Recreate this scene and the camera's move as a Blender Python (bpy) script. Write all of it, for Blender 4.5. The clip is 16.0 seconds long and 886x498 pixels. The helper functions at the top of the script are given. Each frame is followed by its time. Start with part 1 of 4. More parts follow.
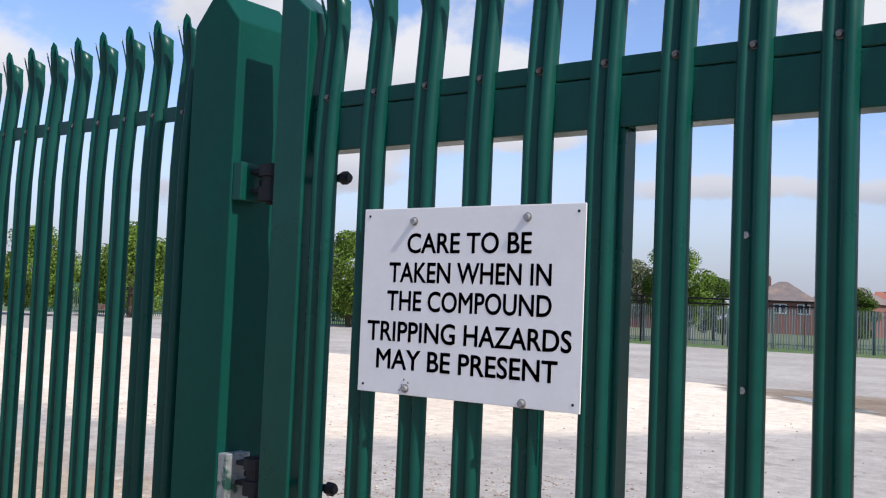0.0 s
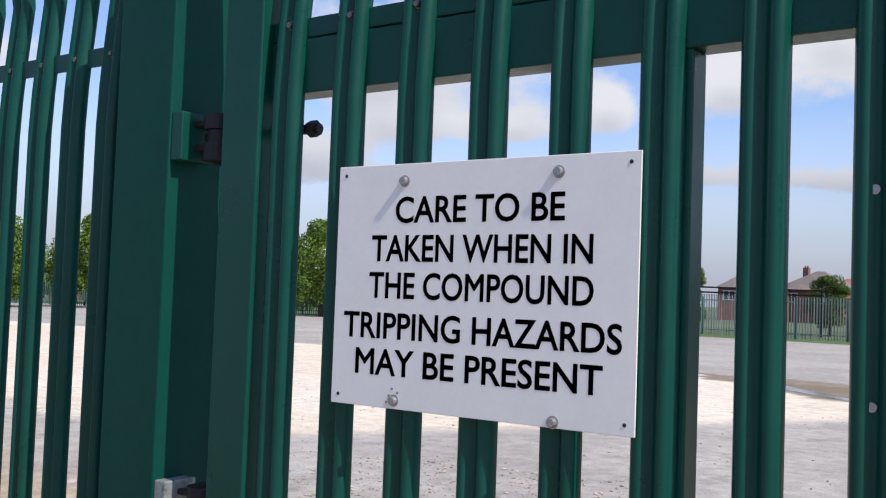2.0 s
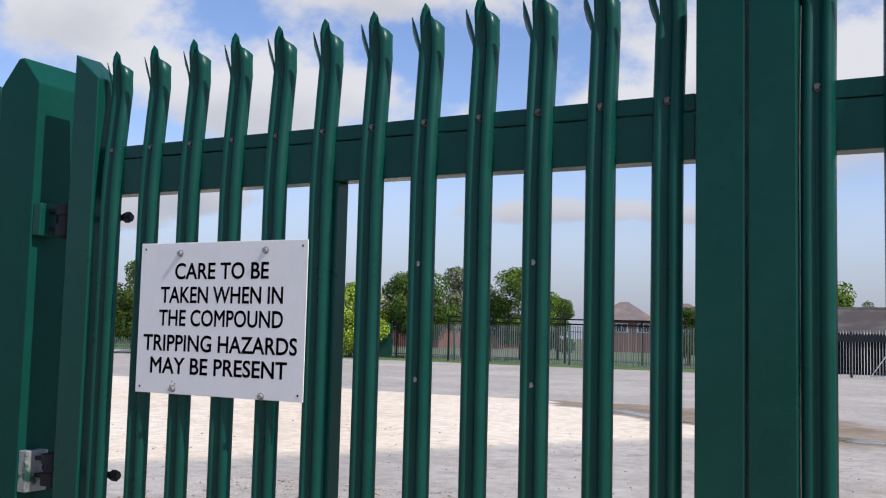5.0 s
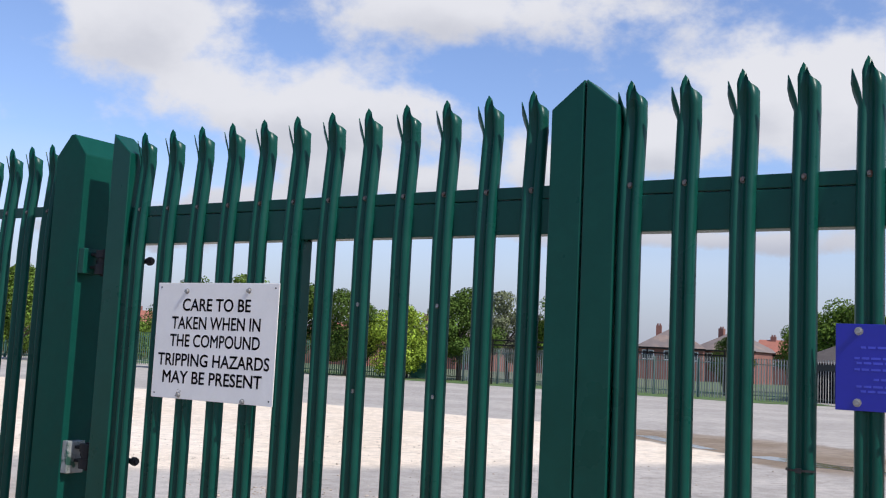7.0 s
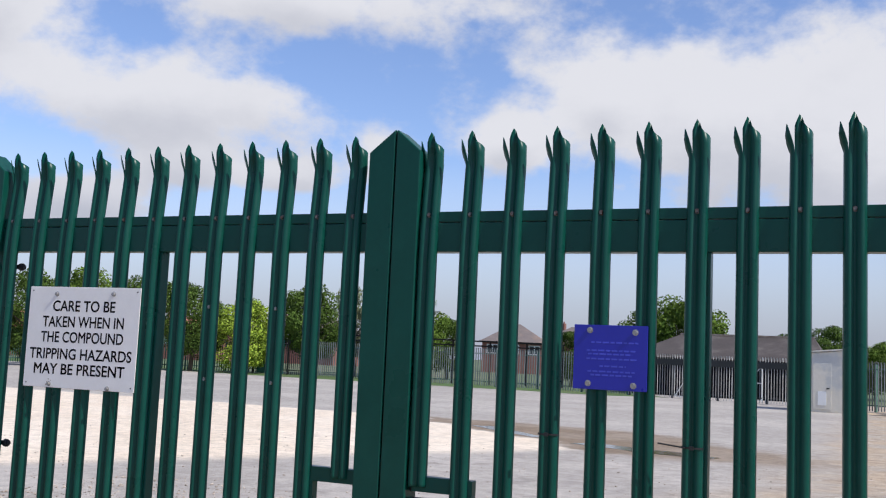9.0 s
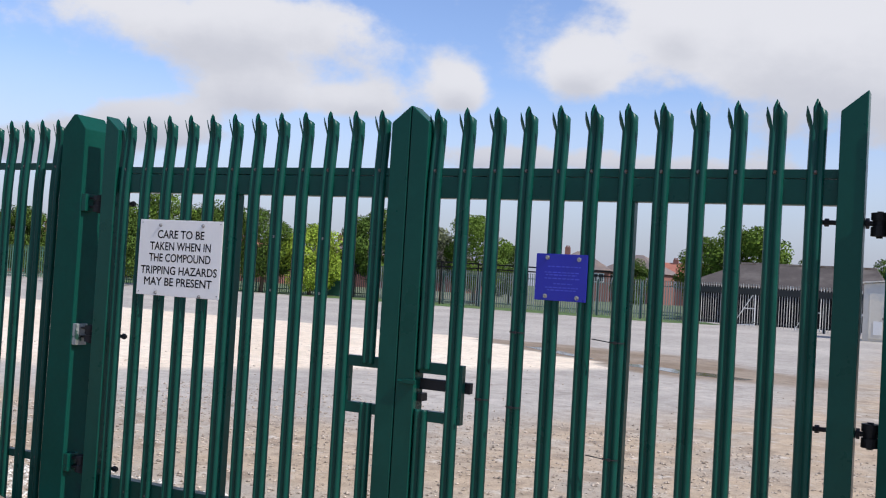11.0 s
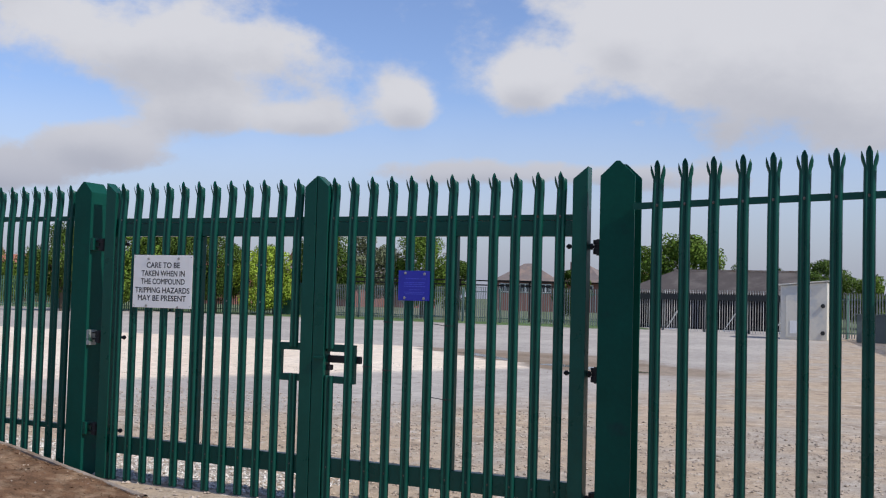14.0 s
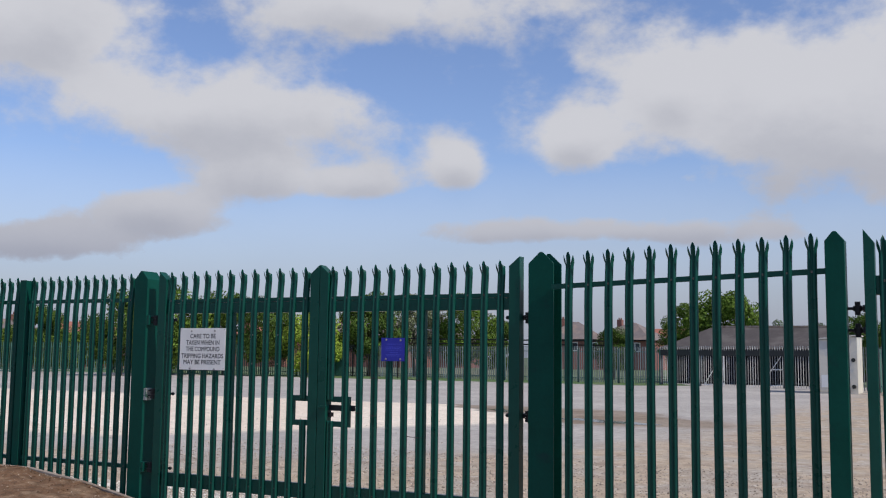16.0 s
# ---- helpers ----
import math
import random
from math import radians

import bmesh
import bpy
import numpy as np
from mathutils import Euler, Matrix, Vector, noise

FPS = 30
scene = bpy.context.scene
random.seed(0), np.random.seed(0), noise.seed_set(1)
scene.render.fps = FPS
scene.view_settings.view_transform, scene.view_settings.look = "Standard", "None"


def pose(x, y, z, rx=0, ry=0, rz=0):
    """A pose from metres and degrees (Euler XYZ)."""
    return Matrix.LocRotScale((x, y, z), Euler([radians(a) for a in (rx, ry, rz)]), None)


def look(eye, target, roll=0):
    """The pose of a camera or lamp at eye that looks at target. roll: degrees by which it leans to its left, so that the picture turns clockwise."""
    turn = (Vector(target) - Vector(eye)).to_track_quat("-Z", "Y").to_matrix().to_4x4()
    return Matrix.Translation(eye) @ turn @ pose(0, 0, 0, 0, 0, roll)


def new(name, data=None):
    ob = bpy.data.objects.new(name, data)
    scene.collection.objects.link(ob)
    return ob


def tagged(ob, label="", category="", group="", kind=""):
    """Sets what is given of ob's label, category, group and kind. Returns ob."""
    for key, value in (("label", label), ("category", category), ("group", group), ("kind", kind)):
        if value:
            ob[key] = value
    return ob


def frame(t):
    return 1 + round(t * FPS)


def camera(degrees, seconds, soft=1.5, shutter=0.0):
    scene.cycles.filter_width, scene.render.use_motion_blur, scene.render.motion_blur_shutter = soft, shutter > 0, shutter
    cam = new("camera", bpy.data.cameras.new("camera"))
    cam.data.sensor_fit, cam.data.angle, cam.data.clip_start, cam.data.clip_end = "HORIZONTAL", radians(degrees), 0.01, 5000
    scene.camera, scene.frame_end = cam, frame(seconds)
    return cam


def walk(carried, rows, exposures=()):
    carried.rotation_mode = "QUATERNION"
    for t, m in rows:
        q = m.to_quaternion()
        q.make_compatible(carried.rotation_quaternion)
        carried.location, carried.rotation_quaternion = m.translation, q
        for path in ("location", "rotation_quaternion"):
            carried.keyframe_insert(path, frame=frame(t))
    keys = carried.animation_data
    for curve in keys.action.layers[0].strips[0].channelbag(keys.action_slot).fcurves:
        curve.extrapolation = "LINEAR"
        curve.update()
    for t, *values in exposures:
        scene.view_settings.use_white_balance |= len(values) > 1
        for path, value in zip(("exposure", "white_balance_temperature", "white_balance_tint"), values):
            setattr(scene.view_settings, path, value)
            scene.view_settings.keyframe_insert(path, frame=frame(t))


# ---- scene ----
cam = camera(47.0, 16.0, 1.15)
PATH = [
    (0, (-0.116, -1.853, 1.578), (-1.3238, -0.2621, 1.6902), 2.37),
    (0.5, (-0.256, -1.749, 1.547), (-1.4348, -0.1382, 1.6684), 2.94),
    (1, (-0.347, -1.640, 1.558), (-1.5149, -0.0188, 1.6536), 2.90),
    (1.5, (-0.479, -1.464, 1.552), (-1.6404, 0.1608, 1.6564), 2.74),
    (2, (-0.489, -1.436, 1.571), (-1.6539, 0.1872, 1.6638), 2.08),
    (2.5, (-0.449, -1.484, 1.539), (-1.5888, 0.1524, 1.6852), 2.80),
    (3, (-0.313, -1.567, 1.538), (-1.4424, 0.0777, 1.6763), 2.19),
    (3.5, (-0.156, -1.699, 1.571), (-1.2869, -0.0542, 1.7018), 2.14),
    (4, (0.003, -1.828, 1.551), (-1.1256, -0.1867, 1.7358), 2.66),
    (4.5, (0.216, -2.031, 1.560), (-0.7751, -0.3025, 1.7319), 1.75),
    (4.7, (0.334, -2.095, 1.557), (-0.6335, -0.3519, 1.7237), 1.44),
    (6.8, (1.130, -2.815, 1.580), (0.1489, -1.0833, 1.7782), 2.11),
    (7, (1.229, -2.754, 1.577), (0.1752, -1.0667, 1.7850), 2.77),
    (7.5, (1.185, -3.020, 1.557), (0.2821, -1.2503, 1.7907), 2.08),
    (8, (1.321, -3.105, 1.565), (0.4713, -1.3097, 1.8001), 2.60),
    (8.5, (1.518, -3.278, 1.535), (0.7199, -1.4541, 1.7266), 2.91),
    (9, (1.675, -3.396, 1.574), (0.8819, -1.5722, 1.7852), 2.59),
    (9.2, (1.685, -3.546, 1.595), (0.9327, -1.7071, 1.8203), 2.62),
    (11.3, (2.700, -4.634, 1.549), (1.7457, -2.8774, 1.5983), 3.34),
    (11.5, (2.841, -4.784, 1.544), (1.8569, -3.0437, 1.6022), 3.29),
    (12, (3.094, -5.171, 1.537), (2.0747, -3.4524, 1.6167), 3.06),
    (12.5, (3.438, -5.470, 1.530), (2.3619, -3.7889, 1.6580), 3.29),
    (13, (3.331, -5.990, 1.529), (2.3819, -4.2364, 1.6853), 3.22),
    (13.5, (3.700, -6.275, 1.530), (2.8258, -4.4838, 1.6963), 2.38),
    (14, (4.063, -6.625, 1.524), (3.2348, -4.8066, 1.6177), 1.54),
    (14.5, (4.439, -7.057, 1.543), (3.6650, -5.2148, 1.6390), 0.98),
    (15, (4.901, -7.481, 1.513), (4.1031, -5.6534, 1.6604), 0.48),
    (15.5, (5.220, -7.930, 1.543), (4.3486, -6.1367, 1.6986), 0.18),
    (16, (5.636, -8.278, 1.546), (4.7192, -6.5131, 1.7543), 0.66),
]
walk(cam, [(t, look(e, g, r)) for t, e, g, r in PATH],
     [(0, -0.02), (2, -0.08), (3.5, -0.16), (4.7, -0.17), (7, -0.12), (9.2, -0.15), (11.5, -0.12), (12.5, -0.22), (14.5, -0.38), (16, -0.48)])

# ---- world and sun ----
SUN = Vector((0.67, -0.10, 0.74)).normalized()


def make_world():
    w = bpy.data.worlds.new("sky")
    scene.world = w
    w.use_nodes = True
    n, l = w.node_tree.nodes, w.node_tree.links
    n.clear()
    out = n.new("ShaderNodeOutputWorld")
    bg = n.new("ShaderNodeBackground")
    sky = n.new("ShaderNodeTexSky")
    sky.sky_type, sky.sun_disc = "NISHITA", False
    sky.sun_elevation = math.asin(SUN.z)
    sky.sun_rotation = math.atan2(SUN.x, SUN.y)
    sky.air_density, sky.dust_density, sky.ozone_density = 1.0, 0.6, 2.0
    tc = n.new("ShaderNodeTexCoord")

    def math_node(op, a, b=None, c=None):
        m = n.new("ShaderNodeMath")
        m.operation = op
        for k, v in enumerate((a, b, c)):
            if v is None:
                continue
            if isinstance(v, (int, float)):
                m.inputs[k].default_value = v
            else:
                l.new(v, m.inputs[k])
        return m.outputs[0]

    def noise_node(vec, scale, detail, rough):
        t = n.new("ShaderNodeTexNoise")
        t.inputs["Scale"].default_value = scale
        t.inputs["Detail"].default_value = detail
        t.inputs["Roughness"].default_value = rough
        l.new(vec, t.inputs["Vector"])
        return t

    # stretch the dome so that clouds flatten towards the horizon
    mp = n.new("ShaderNodeMapping")
    mp.inputs["Scale"].default_value = (1, 1, 1.5)
    l.new(tc.outputs["Generated"], mp.inputs["Vector"])
    warp = noise_node(mp.outputs[0], 7.0, 5, 0.55)
    big = noise_node(mp.outputs[0], 2.1, 2, 0.5)
    fine = noise_node(mp.outputs[0], 16.0, 7, 0.6)
    # cumulus heaps: azimuth, elevation, width, height in degrees, weight
    total = belly = None
    for az, el, wd, ht, wt, low in [(*c, False) for c in CLOUDS] + [(c[0], c[1] - 0.62 * c[3], c[2] * 0.8, c[3] * 0.75, c[4], True) for c in CLOUDS]:
        a, e = radians(az), radians(el)
        d = Vector((math.sin(a) * math.cos(e), math.cos(a) * math.cos(e), math.sin(e)))
        right = Vector((math.cos(a), -math.sin(a), 0))
        up = right.cross(d)
        comps = []
        for axis, size in ((right, wd), (up, ht)):
            v = n.new("ShaderNodeVectorMath")
            v.operation = "DOT_PRODUCT"
            l.new(tc.outputs["Generated"], v.inputs[0])
            v.inputs[1].default_value = axis
            s = math_node("MULTIPLY", v.outputs["Value"], 1 / math.tan(radians(size)))
            comps.append(math_node("MULTIPLY", s, s))
        v = n.new("ShaderNodeVectorMath")
        v.operation = "DOT_PRODUCT"
        l.new(tc.outputs["Generated"], v.inputs[0])
        v.inputs[1].default_value = d
        front = math_node("GREATER_THAN", v.outputs["Value"], 0.2)
        r2 = math_node("ADD", comps[0], comps[1])
        g = math_node("MULTIPLY", math_node("POWER", 2.718, math_node("MULTIPLY", r2, -1.0)), wt)
        g = math_node("MULTIPLY", g, front)
        if low:
            belly = g if belly is None else math_node("ADD", belly, g)
        else:
            total = g if total is None else math_node("ADD", total, g)
    turb = math_node("MULTIPLY", math_node("SUBTRACT", warp.outputs["Fac"], 0.5), 1.25)
    turb = math_node("ADD", turb, math_node("MULTIPLY", math_node("SUBTRACT", fine.outputs["Fac"], 0.5), 1.05))
    base = math_node("MULTIPLY", math_node("SUBTRACT", big.outputs["Fac"], 0.52), 0.5)
    cover = math_node("ADD", math_node("ADD", total, turb), base)
    ramp = n.new("ShaderNodeMapRange")
    ramp.interpolation_type = "SMOOTHSTEP"
    l.new(cover, ramp.inputs["Value"])
    ramp.inputs["From Min"].default_value, ramp.inputs["From Max"].default_value = 0.18, 0.66
    # haze near the horizon
    sep = n.new("ShaderNodeSeparateXYZ")
    l.new(tc.outputs["Generated"], sep.inputs[0])
    haze = n.new("ShaderNodeMapRange")
    l.new(sep.outputs["Z"], haze.inputs["Value"])
    haze.inputs["From Min"].default_value, haze.inputs["From Max"].default_value = 0.0, 0.19
    haze.inputs["To Min"].default_value, haze.inputs["To Max"].default_value = 0.98, 0.0
    amount = math_node("MAXIMUM", ramp.outputs[0], haze.outputs[0])
    # cloud body: lit tops, greyer hearts
    shade = n.new("ShaderNodeMapRange")
    lump = noise_node(mp.outputs[0], 7.0, 6, 0.6)
    low_part = math_node("SUBTRACT", belly, math_node("MULTIPLY", total, 0.45))
    l.new(math_node("ADD", low_part, math_node("MULTIPLY", math_node("SUBTRACT", lump.outputs["Fac"], 0.5), 1.8)), shade.inputs["Value"])
    shade.interpolation_type = "SMOOTHSTEP"
    shade.inputs["From Min"].default_value, shade.inputs["From Max"].default_value = -0.25, 0.95
    mixc = n.new("ShaderNodeMix")
    mixc.data_type = "RGBA"
    l.new(shade.outputs[0], mixc.inputs["Factor"])
    mixc.inputs["A"].default_value = (CLOUD_HI[0], CLOUD_HI[1], CLOUD_HI[2], 1)
    mixc.inputs["B"].default_value = (CLOUD_LO[0], CLOUD_LO[1], CLOUD_LO[2], 1)
    mix = n.new("ShaderNodeMix")
    mix.data_type = "RGBA"
    l.new(amount, mix.inputs["Factor"])
    gain = n.new("ShaderNodeVectorMath")
    gain.operation = "MULTIPLY"
    l.new(sky.outputs[0], gain.inputs[0])
    gain.inputs[1].default_value = (1.70, 1.72, 2.05)
    l.new(gain.outputs[0], mix.inputs["A"])
    # the low, distant cloud layer is lavender grey
    veil = n.new("ShaderNodeMapRange")
    veil.interpolation_type = "SMOOTHSTEP"
    l.new(sep.outputs["Z"], veil.inputs["Value"])
    veil.inputs["From Min"].default_value, veil.inputs["From Max"].default_value = 0.02, 0.20
    tone = n.new("ShaderNodeMix")
    tone.data_type = "RGBA"
    l.new(veil.outputs[0], tone.inputs["Factor"])
    tone.inputs["A"].default_value = (4.5, 4.85, 6.2, 1)
    l.new(mixc.outputs["Result"], tone.inputs["B"])
    l.new(tone.outputs["Result"], mix.inputs["B"])
    l.new(mix.outputs["Result"], bg.inputs["Color"])
    bg.inputs["Strength"].default_value = SKY_STRENGTH
    l.new(bg.outputs[0], out.inputs[0])


SKY_STRENGTH = 0.095
CLOUD_HI, CLOUD_LO = (8.9, 9.0, 9.7), (6.7, 6.9, 7.8)
CLOUDS = [(-40.6, 13.3, 9.4, 2.6, 1.0), (-50.0, 17.2, 5.0, 2.8, 1.0), (-31.0, 19.3, 7.4, 1.9, 1.0), (-8.2, 14.0, 7.9, 4.8, 1.1), (-14.9, 14.6, 2.0, 1.8, .8),
          (-20.0, 12.0, 2.2, 1.6, 1.1), (-26.7, 10.6, 1.6, 1.4, 1.05), (-32.4, 9.6, 3.2, 1.0, .75), (-43.4, 7.6, 3.4, 1.3, 1.0), (-19.6, 7.0, 11.0, 0.9, .85),
          (-49.1, 5.8, 5.2, 1.2, .85), (-38.2, 9.8, 3.0, 1.6, .85), (4, 12, 7, 5, 1.0), (16, 16, 8, 6, 1.0),
          (-64, 12, 6, 4, .9), (-74, 20, 9, 5, .9), (-36, 30, 12, 5, .9), (-8, 32, 10, 6, .9), (40, 20, 14, 7, .9), (95, 25, 14, 7, .8), (165, 20, 12, 5, .8), (-110, 20, 14, 6, .8)]
make_world()

sun = new("sun", bpy.data.lights.new("sun", "SUN"))
sun.data.energy, sun.data.angle, sun.data.color = 5.0, radians(0.55), (1.0, 0.955, 0.89)
sun.matrix_world = look(SUN * 60, (0, 0, 0))

# ---- materials ----


def mat(name, base, rough=0.6, metal=0.0, var=0.15, scale=8.0, bump=0.0, bump_scale=60.0, second=None, second_scale=2.0,
        second_sharp=(0.5, 0.62), spec=0.5, obj_random=0.0, island=0.0, coat=0.0):
    """Principled surface with a fine grain, broad stains of a second colour and relief."""
    m = bpy.data.materials.new(name)
    m.use_nodes = True
    n, l = m.node_tree.nodes, m.node_tree.links
    p = n["Principled BSDF"]
    p.inputs["Roughness"].default_value, p.inputs["Metallic"].default_value = rough, metal
    p.inputs["Specular IOR Level"].default_value = spec
    p.inputs["Coat Weight"].default_value = coat
    tc = n.new("ShaderNodeTexCoord")
    geo = n.new("ShaderNodeNewGeometry")

    def noise_tex(sc, det=5, rg=0.6):
        t = n.new("ShaderNodeTexNoise")
        t.inputs["Scale"].default_value, t.inputs["Detail"].default_value, t.inputs["Roughness"].default_value = sc, det, rg
        l.new(geo.outputs["Position"], t.inputs["Vector"])
        return t

    def mixer(kind, fac, a, b):
        x = n.new("ShaderNodeMix")
        x.data_type, x.blend_type = "RGBA", kind
        for sock, v in (("Factor", fac), ("A", a), ("B", b)):
            if isinstance(v, (int, float)):
                x.inputs[sock].default_value = v
            elif isinstance(v, tuple):
                x.inputs[sock].default_value = (*v, 1)
            else:
                l.new(v, x.inputs[sock])
        return x.outputs["Result"]

    def rng(v, a, b, c, d):
        x = n.new("ShaderNodeMapRange")
        l.new(v, x.inputs["Value"])
        for k, q in zip(("From Min", "From Max", "To Min", "To Max"), (a, b, c, d)):
            x.inputs[k].default_value = q
        return x.outputs[0]

    colour = tuple(base)
    if second:
        t = noise_tex(second_scale, 6, 0.62)
        colour = mixer("MIX", rng(t.outputs["Fac"], second_sharp[0], second_sharp[1], 0, 1), tuple(base), tuple(second))
    g1, g2 = noise_tex(scale, 4), noise_tex(scale * 9, 3)
    f = n.new("ShaderNodeMath")
    f.operation = "ADD"
    l.new(rng(g1.outputs["Fac"], 0.25, 0.75, 1 - var, 1 + var), f.inputs[0])
    l.new(rng(g2.outputs["Fac"], 0.25, 0.75, -var * .6, var * .6), f.inputs[1])
    fac = f.outputs[0]
    for amount, node in ((obj_random, "ShaderNodeObjectInfo"), (island, None)):
        if amount:
            src = n.new(node).outputs["Random"] if node else geo.outputs["Random Per Island"]
            q = n.new("ShaderNodeMath")
            q.operation = "MULTIPLY"
            l.new(fac, q.inputs[0])
            l.new(rng(src, 0, 1, 1 - amount, 1 + amount), q.inputs[1])
            fac = q.outputs[0]
    v = n.new("ShaderNodeVectorMath")
    v.operation = "SCALE"
    if isinstance(colour, tuple):
        v.inputs[0].default_value = colour
    else:
        l.new(colour, v.inputs[0])
    l.new(fac, v.inputs["Scale"])
    l.new(v.outputs[0], p.inputs["Base Color"])
    l.new(rng(g1.outputs["Fac"], 0.3, 0.7, max(rough - 0.1, 0.02), min(rough + 0.12, 1)), p.inputs["Roughness"])
    if bump:
        b = n.new("ShaderNodeBump")
        b.inputs["Strength"].default_value, b.inputs["Distance"].default_value = bump, 0.6 / bump_scale
        t = noise_tex(bump_scale, 5)
        l.new(t.outputs["Fac"], b.inputs["Height"])
        l.new(b.outputs[0], p.inputs["Normal"])
    return m


GREEN = mat("green_powder_coat", (0.0027, 0.056, 0.0410), 0.33, var=0.10, scale=5, bump=0.08, bump_scale=300, second=(0.006, 0.072, 0.052),
            second_scale=3.0, second_sharp=(0.5, 0.8), spec=0.22)
GREEN_POST = mat("green_powder_coat_post", (0.0026, 0.054, 0.0395), 0.42, var=0.12, scale=4, bump=0.10, bump_scale=220, second=(0.008, 0.040, 0.036),
                 second_scale=5.0, second_sharp=(0.6, 0.75), spec=0.10)
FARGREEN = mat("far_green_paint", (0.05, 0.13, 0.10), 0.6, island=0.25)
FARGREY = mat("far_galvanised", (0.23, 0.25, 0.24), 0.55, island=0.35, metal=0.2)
BLACKFENCE = mat("black_paint", (0.015, 0.018, 0.018), 0.5)
STEEL = mat("weathered_bolt_steel", (0.36, 0.35, 0.34), 0.45, metal=0.75, var=0.3, scale=120, second=(0.22, 0.10, 0.05), second_scale=60, second_sharp=(0.62, 0.75))
RAILBOLT = mat("dull_rail_bolt_steel", (0.16, 0.14, 0.13), 0.5, metal=0.5, var=0.3, scale=90, second=(0.12, 0.06, 0.035), second_scale=50)
DARKSTEEL = mat("greased_hinge_steel", (0.016, 0.016, 0.018), 0.55, spec=0.3, var=0.4, scale=40, second=(0.034, 0.024, 0.020), second_scale=30, second_sharp=(0.58, 0.75))
SCRAPED = mat("scraped_galvanised_plate", (0.32, 0.34, 0.33), 0.55, metal=0.5, var=0.25, scale=30, second=(0.03, 0.10, 0.075), second_scale=18, second_sharp=(0.5, 0.58))
SIGNWHITE = mat("white_sign_board", (0.83, 0.81, 0.775), 0.38, var=0.03, scale=12, second=(0.70, 0.69, 0.67), second_scale=7, second_sharp=(0.6, 0.9))
INK = mat("black_sign_ink", (0.012, 0.012, 0.014), 0.4, var=0.1)
SIGNBLUE = mat("blue_sign_board", (0.014, 0.018, 0.33), 0.35, var=0.05)
PALEINK = mat("pale_blue_print", (0.055, 0.07, 0.52), 0.5)
TIE = mat("black_nylon", (0.012, 0.012, 0.013), 0.45)


def yard_material():
    """Stony soil near the gate, then dusty hardstanding, a pale concrete pad, a silty band and a grey road, with soft worn borders."""
    m = bpy.data.materials.new("compound_ground")
    m.use_nodes = True
    n, l = m.node_tree.nodes, m.node_tree.links
    p = n["Principled BSDF"]
    geo = n.new("ShaderNodeNewGeometry")
    sep = n.new("ShaderNodeSeparateXYZ")
    l.new(geo.outputs["Position"], sep.inputs[0])

    def op(kind, a, b=0.0):
        x = n.new("ShaderNodeMath")
        x.operation = kind
        for k, v in enumerate((a, b)):
            if isinstance(v, (int, float)):
                x.inputs[k].default_value = v
            else:
                l.new(v, x.inputs[k])
        return x.outputs[0]

    def tex(scale, detail=5, rough=0.6):
        t = n.new("ShaderNodeTexNoise")
        t.inputs["Scale"].default_value, t.inputs["Detail"].default_value, t.inputs["Roughness"].default_value = scale, detail, rough
        l.new(geo.outputs["Position"], t.inputs["Vector"])
        return t.outputs["Fac"]

    def step(v, lo, hi, a=0.0, b=1.0):
        x = n.new("ShaderNodeMapRange")
        x.interpolation_type = "SMOOTHSTEP"
        l.new(v, x.inputs["Value"])
        for k, q in zip(("From Min", "From Max", "To Min", "To Max"), (lo, hi, a, b)):
            x.inputs[k].default_value = q
        return x.outputs[0]

    def blend(f, a, b):
        x = n.new("ShaderNodeMix")
        x.data_type = "RGBA"
        for sock, v in (("Factor", f), ("A", a), ("B", b)):
            if isinstance(v, tuple):
                x.inputs[sock].default_value = (*v, 1)
            else:
                l.new(v, x.inputs[sock])
        return x.outputs["Result"]

    wob = op("ADD", op("MULTIPLY", op("SUBTRACT", tex(0.35, 5), 0.5), 4.0), op("MULTIPLY", op("SUBTRACT", tex(2.5, 4), 0.5), 1.2))
    x = op("ADD", sep.outputs["X"], op("MULTIPLY", wob, 0.5))
    y = op("ADD", sep.outputs["Y"], op("MULTIPLY", wob, 0.55))

    def edge(px, py, nx, ny):
        """Signed distance from the line through (px, py) with the normal (nx, ny)."""
        return op("ADD", op("MULTIPLY", op("SUBTRACT", x, px), nx), op("MULTIPLY", op("SUBTRACT", y, py), ny))
    left = step(x, -1.0, 1.6, 1, 0)
    near_edge = edge(-9.0, 6.5, -0.871, 0.490)
    far_edge = edge(-3.5, 15.9, -0.686, -0.727)
    hard_edge = edge(-4.3, 3.4, -0.847, 0.531)
    soil = blend(step(tex(0.5, 6), 0.42, 0.62), (0.385, 0.300, 0.215), (0.345, 0.300, 0.250))
    soil = blend(step(tex(1.7, 6, 0.7), 0.50, 0.66), soil, (0.250, 0.195, 0.145))
    soil = blend(step(tex(3.1, 6, 0.7), 0.55, 0.68), soil, (0.470, 0.420, 0.360))
    hard = blend(step(tex(0.3, 6), 0.4, 0.65), (0.325, 0.296, 0.265), (0.395, 0.360, 0.322))
    hard = blend(step(tex(1.3, 6, 0.7), 0.54, 0.70), hard, (0.255, 0.230, 0.205))
    pad = blend(step(tex(0.18, 6), 0.4, 0.65), (0.62, 0.52, 0.405), (0.68, 0.590, 0.48))
    silt = blend(step(tex(0.4, 6), 0.42, 0.6), (0.200, 0.152, 0.108), (0.255, 0.205, 0.158))
    road = blend(step(tex(0.22, 6), 0.4, 0.65), (0.320, 0.292, 0.262), (0.390, 0.358, 0.320))
